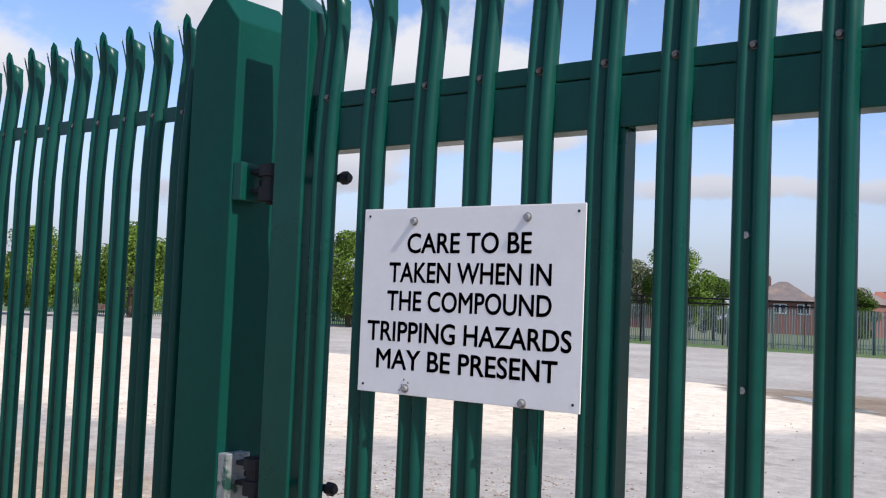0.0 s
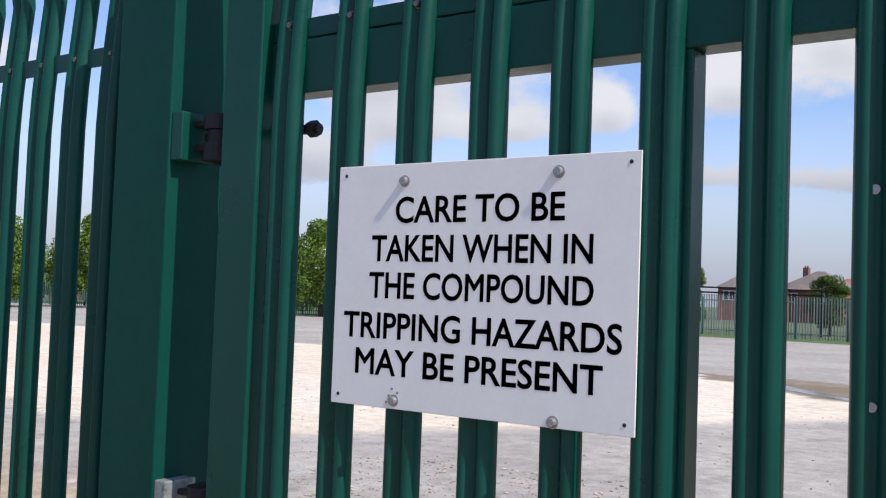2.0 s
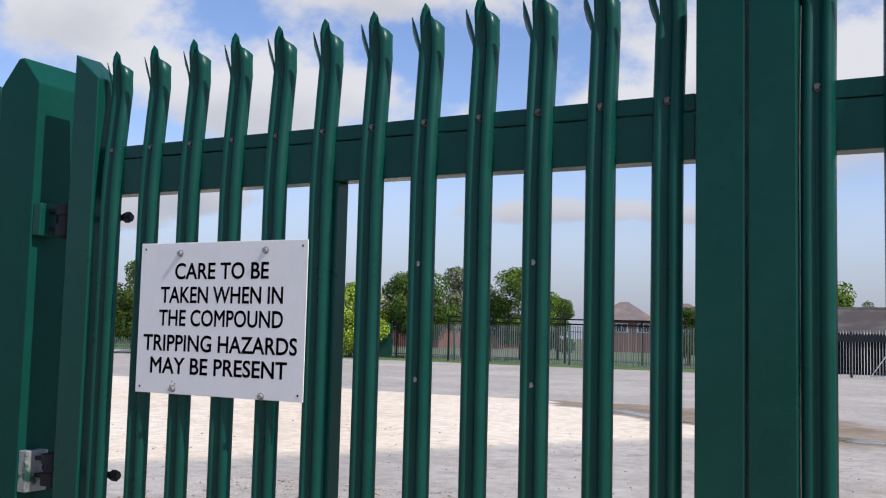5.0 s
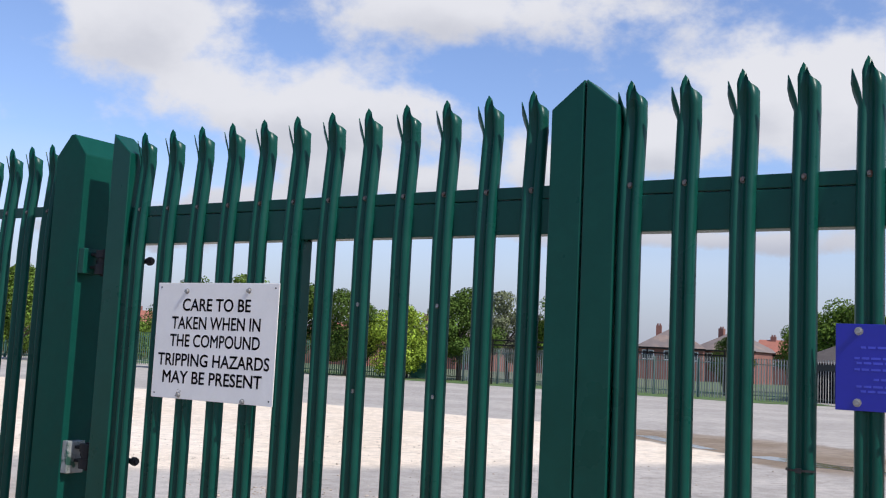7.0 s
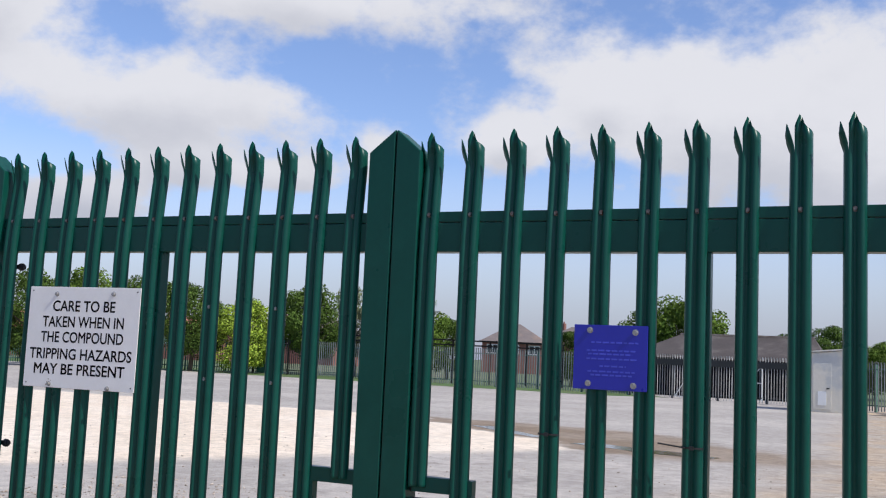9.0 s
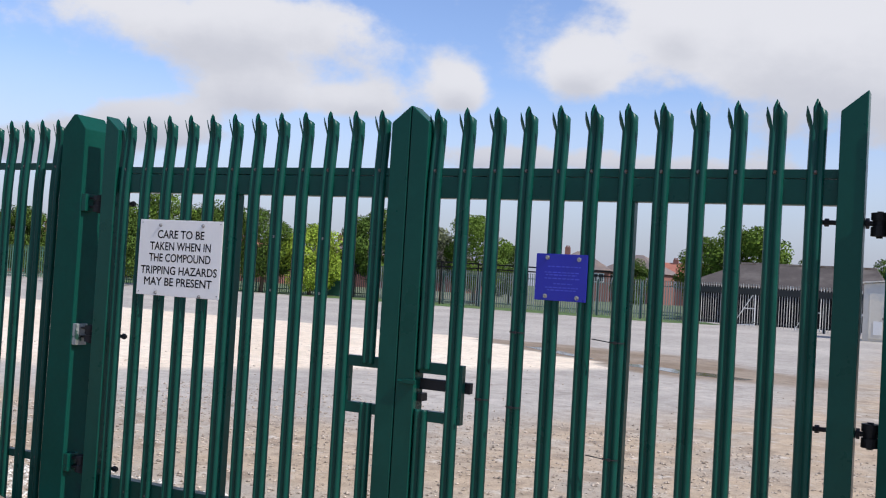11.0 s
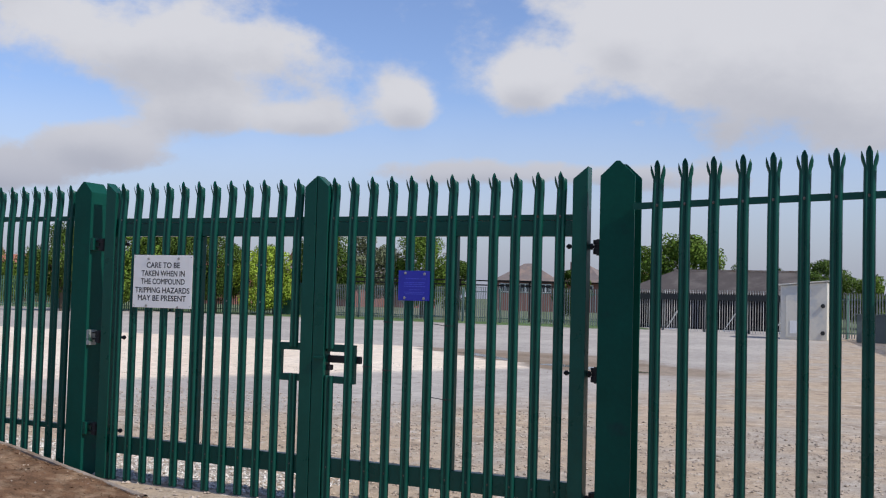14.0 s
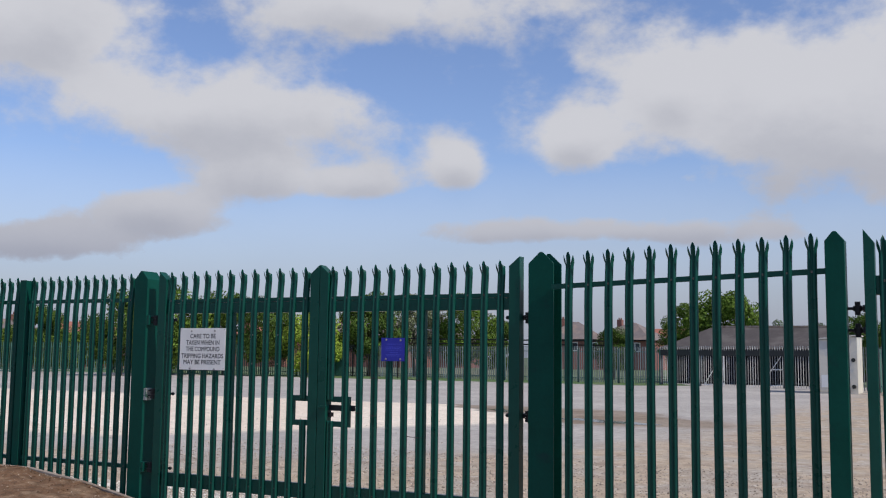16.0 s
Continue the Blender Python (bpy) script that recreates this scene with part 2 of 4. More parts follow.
    c = blend(op("MULTIPLY", op("MULTIPLY", step(hard_edge, -1.2, 1.2), left), step(y, 3.2, 5.6)), soil, hard)
    inside = op("MULTIPLY", step(near_edge, -0.5, 0.5), step(far_edge, -0.25, 0.25))
    inside = op("MULTIPLY", inside, op("MULTIPLY", step(y, 5.6, 7.0), step(y, 21.9, 22.5, 1, 0)))
    c = blend(inside, c, pad)
    beyond = op("MULTIPLY", step(far_edge, -0.35, 0.15, 1, 0), step(y, 14.6, 16.0))
    c = blend(op("MULTIPLY", op("MULTIPLY", beyond, step(far_edge, -5.2, -3.6)), op("MULTIPLY", step(x, -0.4, 1.4, 1, 0), step(x, -19.0, -13.0))), c, silt)
    c = blend(op("MULTIPLY", op("MAXIMUM", step(far_edge, -5.0, -3.8, 1, 0), step(y, 22.0, 22.8)), op("MULTIPLY", step(y, 17.0, 19.0), left)), c, road)
    grain = op("ADD", step(tex(5, 5), 0.25, 0.75, 0.84, 1.16), step(tex(60, 3), 0.25, 0.75, -0.14, 0.14))
    near = step(sep.outputs["Y"], 2.0, 9.0, 1, 0.35)
    speck = step(tex(28, 4, 0.7), 0.52, 0.72, 0.0, 0.5)
    grain = op("MULTIPLY", grain, op("SUBTRACT", 1.12, op("MULTIPLY", speck, near)))
    sc = n.new("ShaderNodeVectorMath")
    sc.operation = "SCALE"
    l.new(c, sc.inputs[0])
    l.new(grain, sc.inputs["Scale"])
    l.new(sc.outputs[0], p.inputs["Base Color"])
    p.inputs["Roughness"].default_value = 0.95
    p.inputs["Specular IOR Level"].default_value = 0.25
    bp = n.new("ShaderNodeBump")
    bp.inputs["Strength"].default_value, bp.inputs["Distance"].default_value = 0.7, 0.015
    l.new(tex(42, 5), bp.inputs["Height"])
    l.new(bp.outputs[0], p.inputs["Normal"])
    return m


GRAVEL = yard_material()
STONES = mat("loose_stones", (0.39, 0.325, 0.265), 0.9, var=0.2, scale=40, island=0.42, spec=0.2)
SOIL = mat("brown_soil", (0.150, 0.086, 0.050), 0.95, var=0.5, scale=9, bump=1.0, bump_scale=40, second=(0.230, 0.155, 0.100), second_scale=5, spec=0.2)
KERB = mat("kerb_concrete", (0.27, 0.225, 0.185), 0.9, var=0.3, scale=9, bump=0.5, bump_scale=60, second=(0.19, 0.135, 0.095), second_scale=4)
GRASS = mat("grass_verge", (0.07, 0.13, 0.03), 0.95, var=0.4, scale=2, second=(0.11, 0.14, 0.05), second_scale=0.5)
FIELD = mat("distant_field", (0.10, 0.14, 0.06), 0.95, var=0.2, scale=0.2, second=(0.17, 0.16, 0.10), second_scale=0.03)
WATER = mat("puddle_water", (0.17, 0.13, 0.095), 0.02, var=0.05, spec=0.6)
BRICK = mat("red_brick", (0.22, 0.10, 0.08), 0.9, var=0.2, scale=3)
ROOF = mat("grey_brown_roof_tiles", (0.17, 0.14, 0.13), 0.9, var=0.2, scale=1.5, second=(0.23, 0.17, 0.14), second_scale=0.6)
REDROOF = mat("red_roof_tiles", (0.34, 0.13, 0.09), 0.9, var=0.2, scale=1.5)
SHEETROOF = mat("fibre_cement_roof", (0.085, 0.074, 0.070), 0.95, var=0.16, scale=0.8, spec=0.15, second=(0.115, 0.102, 0.095), second_scale=0.4)
# near black: the shed's shaded interior as colour, also gutters and barrier rail
NEARBLACK = mat("matt_black_and_shed_shade", (0.010, 0.010, 0.011), 0.95, var=0.3, spec=0.1)
GLASSY = mat("window_glass", (0.05, 0.06, 0.07), 0.08, var=0.05)
WHITEPAINT = mat("white_paint", (0.78, 0.78, 0.76), 0.5, var=0.05)
CABIN = mat("grey_cabin_paint", (0.66, 0.62, 0.53), 0.6, var=0.06, scale=1.0, second=(0.52, 0.52, 0.49), second_scale=0.8)
CABINET = mat("grey_green_cabinet_paint", (0.12, 0.15, 0.14), 0.6, var=0.08)
BARK = mat("bark", (0.09, 0.07, 0.05), 0.95, var=0.3, scale=5)


def leaf_mat(name, c):
    return mat(name, c, 0.8, var=0.25, scale=0.9, island=0.45, spec=0.15)


LEAF_DARK = leaf_mat("dark_leaves", (0.066, 0.112, 0.020))
LEAF_MID = leaf_mat("green_leaves", (0.100, 0.162, 0.024))
LEAF_LIME = leaf_mat("lime_leaves", (0.24, 0.33, 0.04))
LEAF_PALE = leaf_mat("thin_pale_leaves", (0.16, 0.18, 0.10))

# ---- mesh helpers ----


def box(bm, x0, x1, y0, y1, z0, z1, bevel=0.0):
    vs = [bm.verts.new((x, y, z)) for x in (x0, x1) for y in (y0, y1) for z in (z0, z1)]
    fs = [bm.faces.new([vs[i] for i in f]) for f in ((0, 1, 3, 2), (4, 6, 7, 5), (0, 4, 5, 1), (2, 3, 7, 6), (0, 2, 6, 4), (1, 5, 7, 3))]
    if bevel:
        es = {e for f in fs for e in f.edges}
        bmesh.ops.bevel(bm, geom=list(es), offset=bevel, segments=2, affect="EDGES", profile=0.5)
    return bm


def prism(bm, outline, y0, y1, bevel=0.0):
    """Outline of (x, z) pairs, pushed from y0 to y1."""
    a = [bm.verts.new((x, y0, z)) for x, z in outline]
    b = [bm.verts.new((x, y1, z)) for x, z in outline]
    fs = [bm.faces.new(a), bm.faces.new(b[::-1])]
    k = len(a)
    for i in range(k):
        fs.append(bm.faces.new((a[i], b[i], b[(i + 1) % k], a[(i + 1) % k])))
    bmesh.ops.recalc_face_normals(bm, faces=fs)
    if bevel:
        bmesh.ops.bevel(bm, geom=list({e for f in fs for e in f.edges}), offset=bevel, segments=2, affect="EDGES", profile=0.5)
    return bm


def cyl(bm, p, q, r, seg=12, r2=None):
    p, q = Vector(p), Vector(q)
    m = Matrix.Translation((p + q) / 2) @ (q - p).to_track_quat("Z", "Y").to_matrix().to_4x4()
    bmesh.ops.create_cone(bm, cap_ends=True, segments=seg, radius1=r, radius2=r if r2 is None else r2, depth=(q - p).length, matrix=m)
    return bm


def mesh_of(name, bm, material, smooth=False):
    bmesh.ops.recalc_face_normals(bm, faces=bm.faces[:])
    me = bpy.data.meshes.new(name)
    bm.to_mesh(me)
    bm.free()
    me.materials.append(material)
    if smooth:
        for f in me.polygons:
            f.use_smooth = True
    return me


def part(name, bm, material, parent, label="", smooth=False):
    ob = new(name, mesh_of(name, bm, material, smooth))
    ob.parent = parent
    if label:
        ob["label"] = label
    return ob


def share(name, me, parent, loc=(0, 0, 0)):
    ob = new(name, me)
    ob.parent = parent
    ob.location = loc
    return ob


def thing(name, loc, label, category, group="", kind=""):
    ob = new(name)
    ob.location = loc
    return tagged(ob, label, category, group, kind)


B = bmesh.new
GZ = -0.06  # ground level at the gate

# ---- ground ----


def sheet(name, outline, z, material, label, category="", kind="structure", wobble=0.0, thick=0.0, step=1.5):
    pts = []
    k = len(outline)
    for i in range(k):
        a, b = Vector(outline[i]), Vector(outline[(i + 1) % k])
        nseg = max(1, int((b - a).length / step)) if wobble else 1
        for j in range(nseg):
            p = a.lerp(b, j / nseg)
            w = noise.noise(Vector((p.x * .35, p.y * .35, 3.1))) * wobble + noise.noise(Vector((p.x * 1.3, p.y * 1.3, 9))) * wobble * .35 + noise.noise(Vector((p.x * 4.7, p.y * 4.7, 5))) * wobble * .3
            pts.append((p.x + w * .6, p.y + w))
    bm = B()
    top = [bm.verts.new((x, y, z)) for x, y in pts]
    bm.faces.new(top)
    if thick:
        low = [bm.verts.new((x, y, z - thick)) for x, y in pts]
        for i in range(len(top)):
            j = (i + 1) % len(top)
            bm.faces.new((top[i], low[i], low[j], top[j]))
    bmesh.ops.triangulate(bm, faces=[f for f in bm.faces if len(f.verts) > 4])
    me = mesh_of(name, bm, material)
    return tagged(new(name, me), label, category, "", kind)


sheet("ground", [(-900, -300), (900, -300), (900, 1500), (-900, 1500)], GZ - 0.03, FIELD, "flat green and brown distant land reaching the horizon", "ground")
sheet("yard_ground", [(-70, -14), (40, -14), (40, 58), (-70, 58)], GZ, GRAVEL, "stony compound ground with pale concrete and grey worn bands", "ground")
sheet("puddle", [(-4.3, 17.0), (-2.6, 16.2), (-1.2, 16.1), (-1.0, 16.5), (-2.0, 17.0), (-3.9, 17.5)], GZ + 0.005, WATER, "shallow muddy puddle reflecting the fence", "water", wobble=0.3, step=0.4)
sheet("puddle", [(-7.6, 20.2), (-5.3, 18.0), (-5.0, 18.1), (-7.2, 20.6)], GZ + 0.005, WATER, "thin strip of muddy water along the pale concrete", "water", wobble=0.2, step=0.4)
sheet("grass_verge", [(-64, 51.5), (-12, 50.2), (-9, 53), (-12, 58), (-64, 60)], GZ + 0.006, GRASS, "rough green grass verge under the far fence", "grass", wobble=0.4)

# ---- palisade ----
PROFILE = [(-0.036, 0.015), (-0.0335, 0.003), (-0.028, -0.007), (-0.0195, -0.012), (-0.0115, -0.009), (-0.004, 0.004), (0.004, 0.004), (0.0115, -0.009),
           (0.0195, -0.012), (0.028, -0.007), (0.0335, 0.003), (0.036, 0.015)]


def pale_mesh(z0, z1, tip=True, w=1.0, triple=False):
    """One W-section pale standing on x = 0; its back at y = 0, its head split into three points."""
    bm = B()
    t = 0.003
    top = z1 - 0.122 if tip else z1
    zs = [z0, z0 + 0.012, z1 - 1.0, z1 - 0.46, z1 - 0.36, z1 - 0.28, z1 - 0.20, top] if tip else [z0, z0 + 0.012, top - 0.012, top]

    def bow(z):
        return 0.024 * min(1, max(0, (z - (z1 - 0.46)) / 0.33)) ** 1.5 if tip else 0.0
    rows = []
    for z in zs:
        f = [bm.verts.new((x * w, y - 0.014 + bow(z), z)) for x, y in PROFILE]
        b = [bm.verts.new((x * w * 0.96, y - 0.014 + t + bow(z), z)) for x, y in PROFILE]
        rows.append((f, b))
    for (f0, b0), (f1, b1) in zip(rows, rows[1:]):
        for i in range(len(PROFILE) - 1):
            bm.faces.new((f0[i], f0[i + 1], f1[i + 1], f1[i])).smooth = True
            bm.faces.new((b0[i + 1], b0[i], b1[i], b1[i + 1])).smooth = True
        bm.faces.new((b0[0], f0[0], f1[0], b1[0]))
        bm.faces.new((f0[-1], b0[-1], b1[-1], f1[-1]))
    for f, b in (rows[:1] if tip else (rows[0], rows[-1])):
        for i in range(len(PROFILE) - 1):
            bm.faces.new((f[i], f[i + 1], b[i + 1], b[i]))
    if tip:
        # head: the ridge curls forward to a point beside a low shoulder; the other flange is split off as a prong
        y = -0.014 + bow(top)

        def grow(lo, hi, levels):
            """Carries the section from profile point lo to hi upwards through levels of (x, y, z)."""
            below = [(rows[-1][0][k], rows[-1][1][k]) for k in range(lo, hi + 1)]
            for level in levels:
                here = [(bm.verts.new((px * w, y + py, top + pz)), bm.verts.new((px * w * 0.97, y + py + t, top + pz))) for px, py, pz in level]
                for (a, a2), (b, b2), (c, c2), (d, d2) in zip(below, below[1:], here[1:], here):
                    bm.faces.new((a, b, c, d)).smooth = True
                    bm.faces.new((b2, a2, d2, c2)).smooth = True
                bm.faces.new((below[0][1], below[0][0], here[0][0], here[0][1]))
                bm.faces.new((below[-1][0], below[-1][1], here[-1][1], here[-1][0]))
                below = here
            for (a, a2), (b, b2) in zip(below, below[1:]):
                bm.faces.new((a, b, b2, a2))
        cut = (0.086, 0.106, 0.124, 0.113, 0.092, 0.081, 0.076, 0.071, 0.064)
        if triple:
            cut = (0.086, 0.108, 0.122, 0.122, 0.108, 0.086)
        last = 2 + len(cut)
        body = PROFILE[3:last + 1]
        grow(3, last, [[(px, py - 0.006 * (h / 0.12), h * 0.55) for (px, py), h in zip(body, cut)],
                     [(px, py - 0.024 * (h / 0.12) ** 3, h) for (px, py), h in zip(body, cut)]])
        prong = [[(-0.046, 0.006, 0.030), (-0.038, -0.004, 0.029), (-0.030, -0.011, 0.028), (-0.0225, -0.015, 0.027)],
                 [(-0.050, -0.004, 0.058), (-0.043, -0.010, 0.057), (-0.036, -0.015, 0.056), (-0.030, -0.018, 0.054)],
                 [(-0.0450, -0.019, 0.093), (-0.0443, -0.020, 0.093), (-0.0436, -0.021, 0.093), (-0.043, -0.022, 0.092)]]
        grow(0, 3, prong)
        if triple:
            grow(8, 11, [[(-px, py, pz) for px, py, pz in reversed(level)] for level in prong])
    return mesh_of("pale", bm, GREEN)


def bolt_mesh(r, h, material):
    bm = B()
    cyl(bm, (0, 0.004, 0), (0, -h, 0), r, 10, r * 0.8)
    cyl(bm, (0, 0.006, 0), (0, 0.001, 0), r * 1.25, 12)
    return mesh_of("bolt", bm, material)


BOLT = bolt_mesh(0.0075, 0.006, RAILBOLT)
SIGN_BOLT = bolt_mesh(0.0085, 0.007, STEEL)
GATE_PALE = pale_mesh(-0.05, 2.40)
FENCE_PALE = pale_mesh(0.0, 2.40)
PANEL_PALE = pale_mesh(0.0, 2.40, triple=True)
CUT_TOP = pale_mesh(1.11, 2.40)
CUT_LOW = pale_mesh(-0.05, 0.915, tip=False)


def hinge(parent, x, z, side, y=0.06, reach=0.062, tail=0.152):
    """Adjustable eye-bolt hinge between a stile and a post; side +1: the post is at greater x."""
    bm = B()
    s = side
    cyl(bm, (x - s * 0.055, y, z), (x + s * (reach + 0.038), y, z), 0.011, 10)
    h = part("hinge", bm, DARKSTEEL, parent, "dark greased steel eye-bolt hinge")
    bm = B()
    px = x + s * reach
    cyl(bm, (px, y, z - 0.06), (px, y, z + 0.05), 0.013, 14)
    part("hinge_pin", bm, DARKSTEEL, h)
    for z0, z1 in ((0.014, 0.044), (-0.052, -0.014)):
        bm = B()
        cyl(bm, (px, y, z + z0), (px, y, z + z1), 0.035, 18)
        part("knuckle", bm, DARKSTEEL, h)
    for a, b, r in ((0.008, 0.022, 0.022), (-tail, -tail + 0.018, 0.017)):
        bm = B()
        cyl(bm, (x + s * a, y, z), (x + s * b, y, z), r, 6)
        part("nut", bm, DARKSTEEL, h)
    bm = B()
    cyl(bm, (px, y, z - 0.013), (px, y, z + 0.013), 0.027, 18)
    part("collar", bm, DARKSTEEL, h)
    bm = B()
    cyl(bm, (x - s * (tail + 0.008), y, z), (x - s * 0.05, y, z), 0.010, 10)
    part("threaded_end", bm, DARKSTEEL, h)
    return h


def stile(leaf, x0, x1, apex_left, z1=2.405, drop=0.085):
    bm = B()
    hi, lo = z1, z1 - drop
    pts = [(x0, -0.05), (x1, -0.05), (x1, lo if apex_left else hi), (x0, hi if apex_left else lo)]
    prism(bm, pts, -0.030, 0.070, 0.004)
    return part("stile", bm, GREEN, leaf)


def gate_leaf(name, s, start, pitch, label):
    """s = -1: the leaf hung on the post at lesser x; +1: the mirrored one."""
    leaf = thing(name, (0, 0, 0), label, "gate", "gate leaves")
    xs = [s * (start + i * pitch) for i in range(12)]  # from the meeting edge outwards
    outer = -1.988 if s < 0 else 2.040
    lo, hi = sorted((outer - s * 0.03, outer + s * 0.074))
    stile(leaf, lo, hi, apex_left=s < 0, z1=2.405 if s < 0 else 2.428)
    lo, hi = sorted((s * 0.003, 0.103 if s > 0 else -0.109))
    stile(leaf, lo, hi, apex_left=s > 0, z1=2.416)
    a, b = sorted((s * 0.118, outer - s * 0.03))
    for nm, z0, z1, y0 in (("top_rail", 1.957, 2.064, 0.0), ("top_rail_cap", 2.067, 2.106, 0.002), ("bottom_rail", 0.163, 0.302, 0.0)):
        bm = B()
        box(bm, a, b, y0, 0.060, z0, z1, 0.003)
        part(nm, bm, GREEN, leaf)
    mx = xs[6]
    bm = B()
    box(bm, mx - 0.022, mx + 0.046, 0.004, 0.055, 0.302, 1.957, 0.003)
    part("middle_stile", bm, GREEN, leaf)
    for i, x in enumerate(xs):
        if i == 0:
            p = share("pale", CUT_TOP, leaf, (x, 0, 0))
            share("pale", CUT_LOW, leaf, (x, 0, 0))
        else:
            p = share("pale", GATE_PALE, leaf, (x, 0, 0))
        share("bolt", BOLT, p, (0, -0.008, 2.092))
        share("bolt", BOLT, p, (0, -0.008, 0.235))
    # lock opening
    e = s * 0.118
    f = s * 0.322 if s < 0 else 0.352
    a, b = sorted((e, f))
    for z0, z1 in ((1.092, 1.146), (0.858, 0.910)):
        bm = B()
        box(bm, a, b, -0.006, 0.034, z0, z1, 0.002)
        part("lock_frame_rail", bm, GREEN, leaf)
    a, b = sorted((f, f - s * 0.032))
    bm = B()
    box(bm, a, b, -0.006, 0.034, 0.910, 1.092, 0.002)
    part("lock_frame_post", bm, GREEN, leaf)
    return leaf, xs


left_leaf, LX = gate_leaf("gate_leaf", -1, 0.179, 0.1566, "closed dark green steel palisade gate leaf carrying the white notice")
right_leaf, RX = gate_leaf("gate_leaf", 1, 0.140, 0.1617, "closed and bolted dark green palisade gate leaf carrying a blue notice")
LX, RX = LX[::-1], RX
for i in (7, 9):
    for z in (1.733, 1.446):
        share("spare_bolt", SIGN_BOLT, left_leaf, (LX[i] - 0.004, -0.008, z))

# slide bolt across the meeting edge
bm = B()
box(bm, 0.045, 0.378, 0.036, 0.072, 1.008, 1.062, 0.004)
part("slide_bolt", bm, DARKSTEEL, right_leaf, "dark steel slide bolt")
bm = B()
box(bm, 0.045, 0.118, -0.046, -0.032, 1.036, 1.058, 0.002)
cyl(bm, (0.05, -0.04, 1.046), (0.02, -0.04, 1.046), 0.007, 8)
part("bolt_handle", bm, GREEN, right_leaf, "green painted bolt handle")
for z in (0.97, 1.11):
    bm = B()
    box(bm, 0.105, 0.128, 0.010, 0.075, z - 0.02, z + 0.02, 0.002)
    part("bolt_keeper", bm, DARKSTEEL, right_leaf)
for z in (1.89, 1.03, 0.20):
    hinge(right_leaf, 2.108, z, 1)
for z in (1.89, 1.115, 0.345):
    hinge(left_leaf, -2.066, z, -1, 0.026, 0.062, 0.214)

# ---- gate posts ----


def gabled_post(name, x0, x1, y0, y1, z1, drop, label, group="gate posts"):
    p = thing(name, ((x0 + x1) / 2, (y0 + y1) / 2, GZ), label, "gate post", group)
    hw, hd = (x1 - x0) / 2, (y1 - y0) / 2
    bm = B()
    prism(bm, [(-hw, -0.1), (hw, -0.1), (hw, z1 - drop - GZ), (0.012, z1 - GZ), (-0.012, z1 - GZ), (-hw, z1 - drop - GZ)], -hd, hd, 0.005)
    part("post", bm, GREEN_POST, p)
    return p


post_a = gabled_post("gate_post", -2.402, -2.218, -0.035, 0.185, 2.420, 0.090, "square dark green steel gate post with a gabled top")


def h_post(x0, x1, y0, y1, z1, drop, label):
    p = thing("gate_post", ((x0 + x1) / 2, (y0 + y1) / 2, GZ), label, "gate post", "gate posts")
    hw, hd = (x1 - x0) / 2, (y1 - y0) / 2
    for nm, a, b in (("front_flange", -hd, -hd + 0.014), ("back_flange", hd - 0.014, hd)):
        bm = B()
        prism(bm, [(-hw, -0.1), (hw, -0.1), (hw, z1 - drop - GZ), (0.012, z1 - GZ), (-0.012, z1 - GZ), (-hw, z1 - drop - GZ)], a, b, 0.002)
        part(nm, bm, GREEN_POST, p)
    bm = B()
    box(bm, -0.006, 0.006, -hd + 0.014, hd - 0.014, -0.1, z1 - drop - GZ)
    part("web", bm, GREEN_POST, p)
    return p


post_b = h_post(2.206, 2.440, -0.05, 0.15, 2.456, 0.10, "broad dark green H-section steel gate post with pointed top")


def bracket(parent, x, z, s, material, label, low=0.052):
    """Welded hinge plate on a post's side."""
    ox, oy, oz = parent.location
    bm = B()
    x0, x1 = sorted((x, x + s * 0.034))
    box(bm, x0 - ox, x1 - ox, -0.031 - oy, 0.052 - oy, z - low - oz, z + 0.052 - oz, 0.003)
    plate = part("hinge_plate", bm, material, parent, label)
    for dz in (-0.030, 0.022):
        bm = B()
        x0, x1 = sorted((x + s * 0.034, x + s * 0.088))
        box(bm, x0 - ox, x1 - ox, 0.002 - oy, 0.050 - oy, z + dz - oz, z + dz + 0.012 - oz, 0.002)
        part("lug", bm, DARKSTEEL, plate, "dark steel hinge lug")


bracket(post_a, -2.218, 1.89, 1, GREEN, "green painted hinge plate")
bracket(post_a, -2.218, 1.115, 1, SCRAPED, "scraped bare metal hinge plate", 0.075)
bracket(post_a, -2.218, 0.345, 1, GREEN, "green painted hinge plate")

# ---- fence panels beside the gate ----


def fence_panel(xs, y, label, rail_z, x0, x1, tip_shift=0.0, slope=0.0, low_z=0.33, rise=0.0):
    f = thing("palisade_fence", (x0, y, 0), label, "fence", "fence panels")
    f.rotation_euler = (0, 0, slope)
    for nm, z in (("top_rail", rail_z), ("bottom_rail", low_z)):
        bm = B()
        box(bm, 0, x1 - x0, 0.0, 0.006, z - 0.022, z + 0.022, 0.001)
        box(bm, 0, x1 - x0, 0.006, 0.045, z + 0.016, z + 0.022, 0.001)
        for v in bm.verts:
            v.co.z += rise * v.co.x
        part(nm, bm, GREEN, f)
    for x in xs:
        p = share("pale", PANEL_PALE if slope else FENCE_PALE, f, (x - x0, 0, tip_shift + rise * (x - x0)))
        share("bolt", BOLT, p, (0, -0.008, rail_z - tip_shift))
        share("bolt", BOLT, p, (0, -0.008, low_z - tip_shift))
    return f


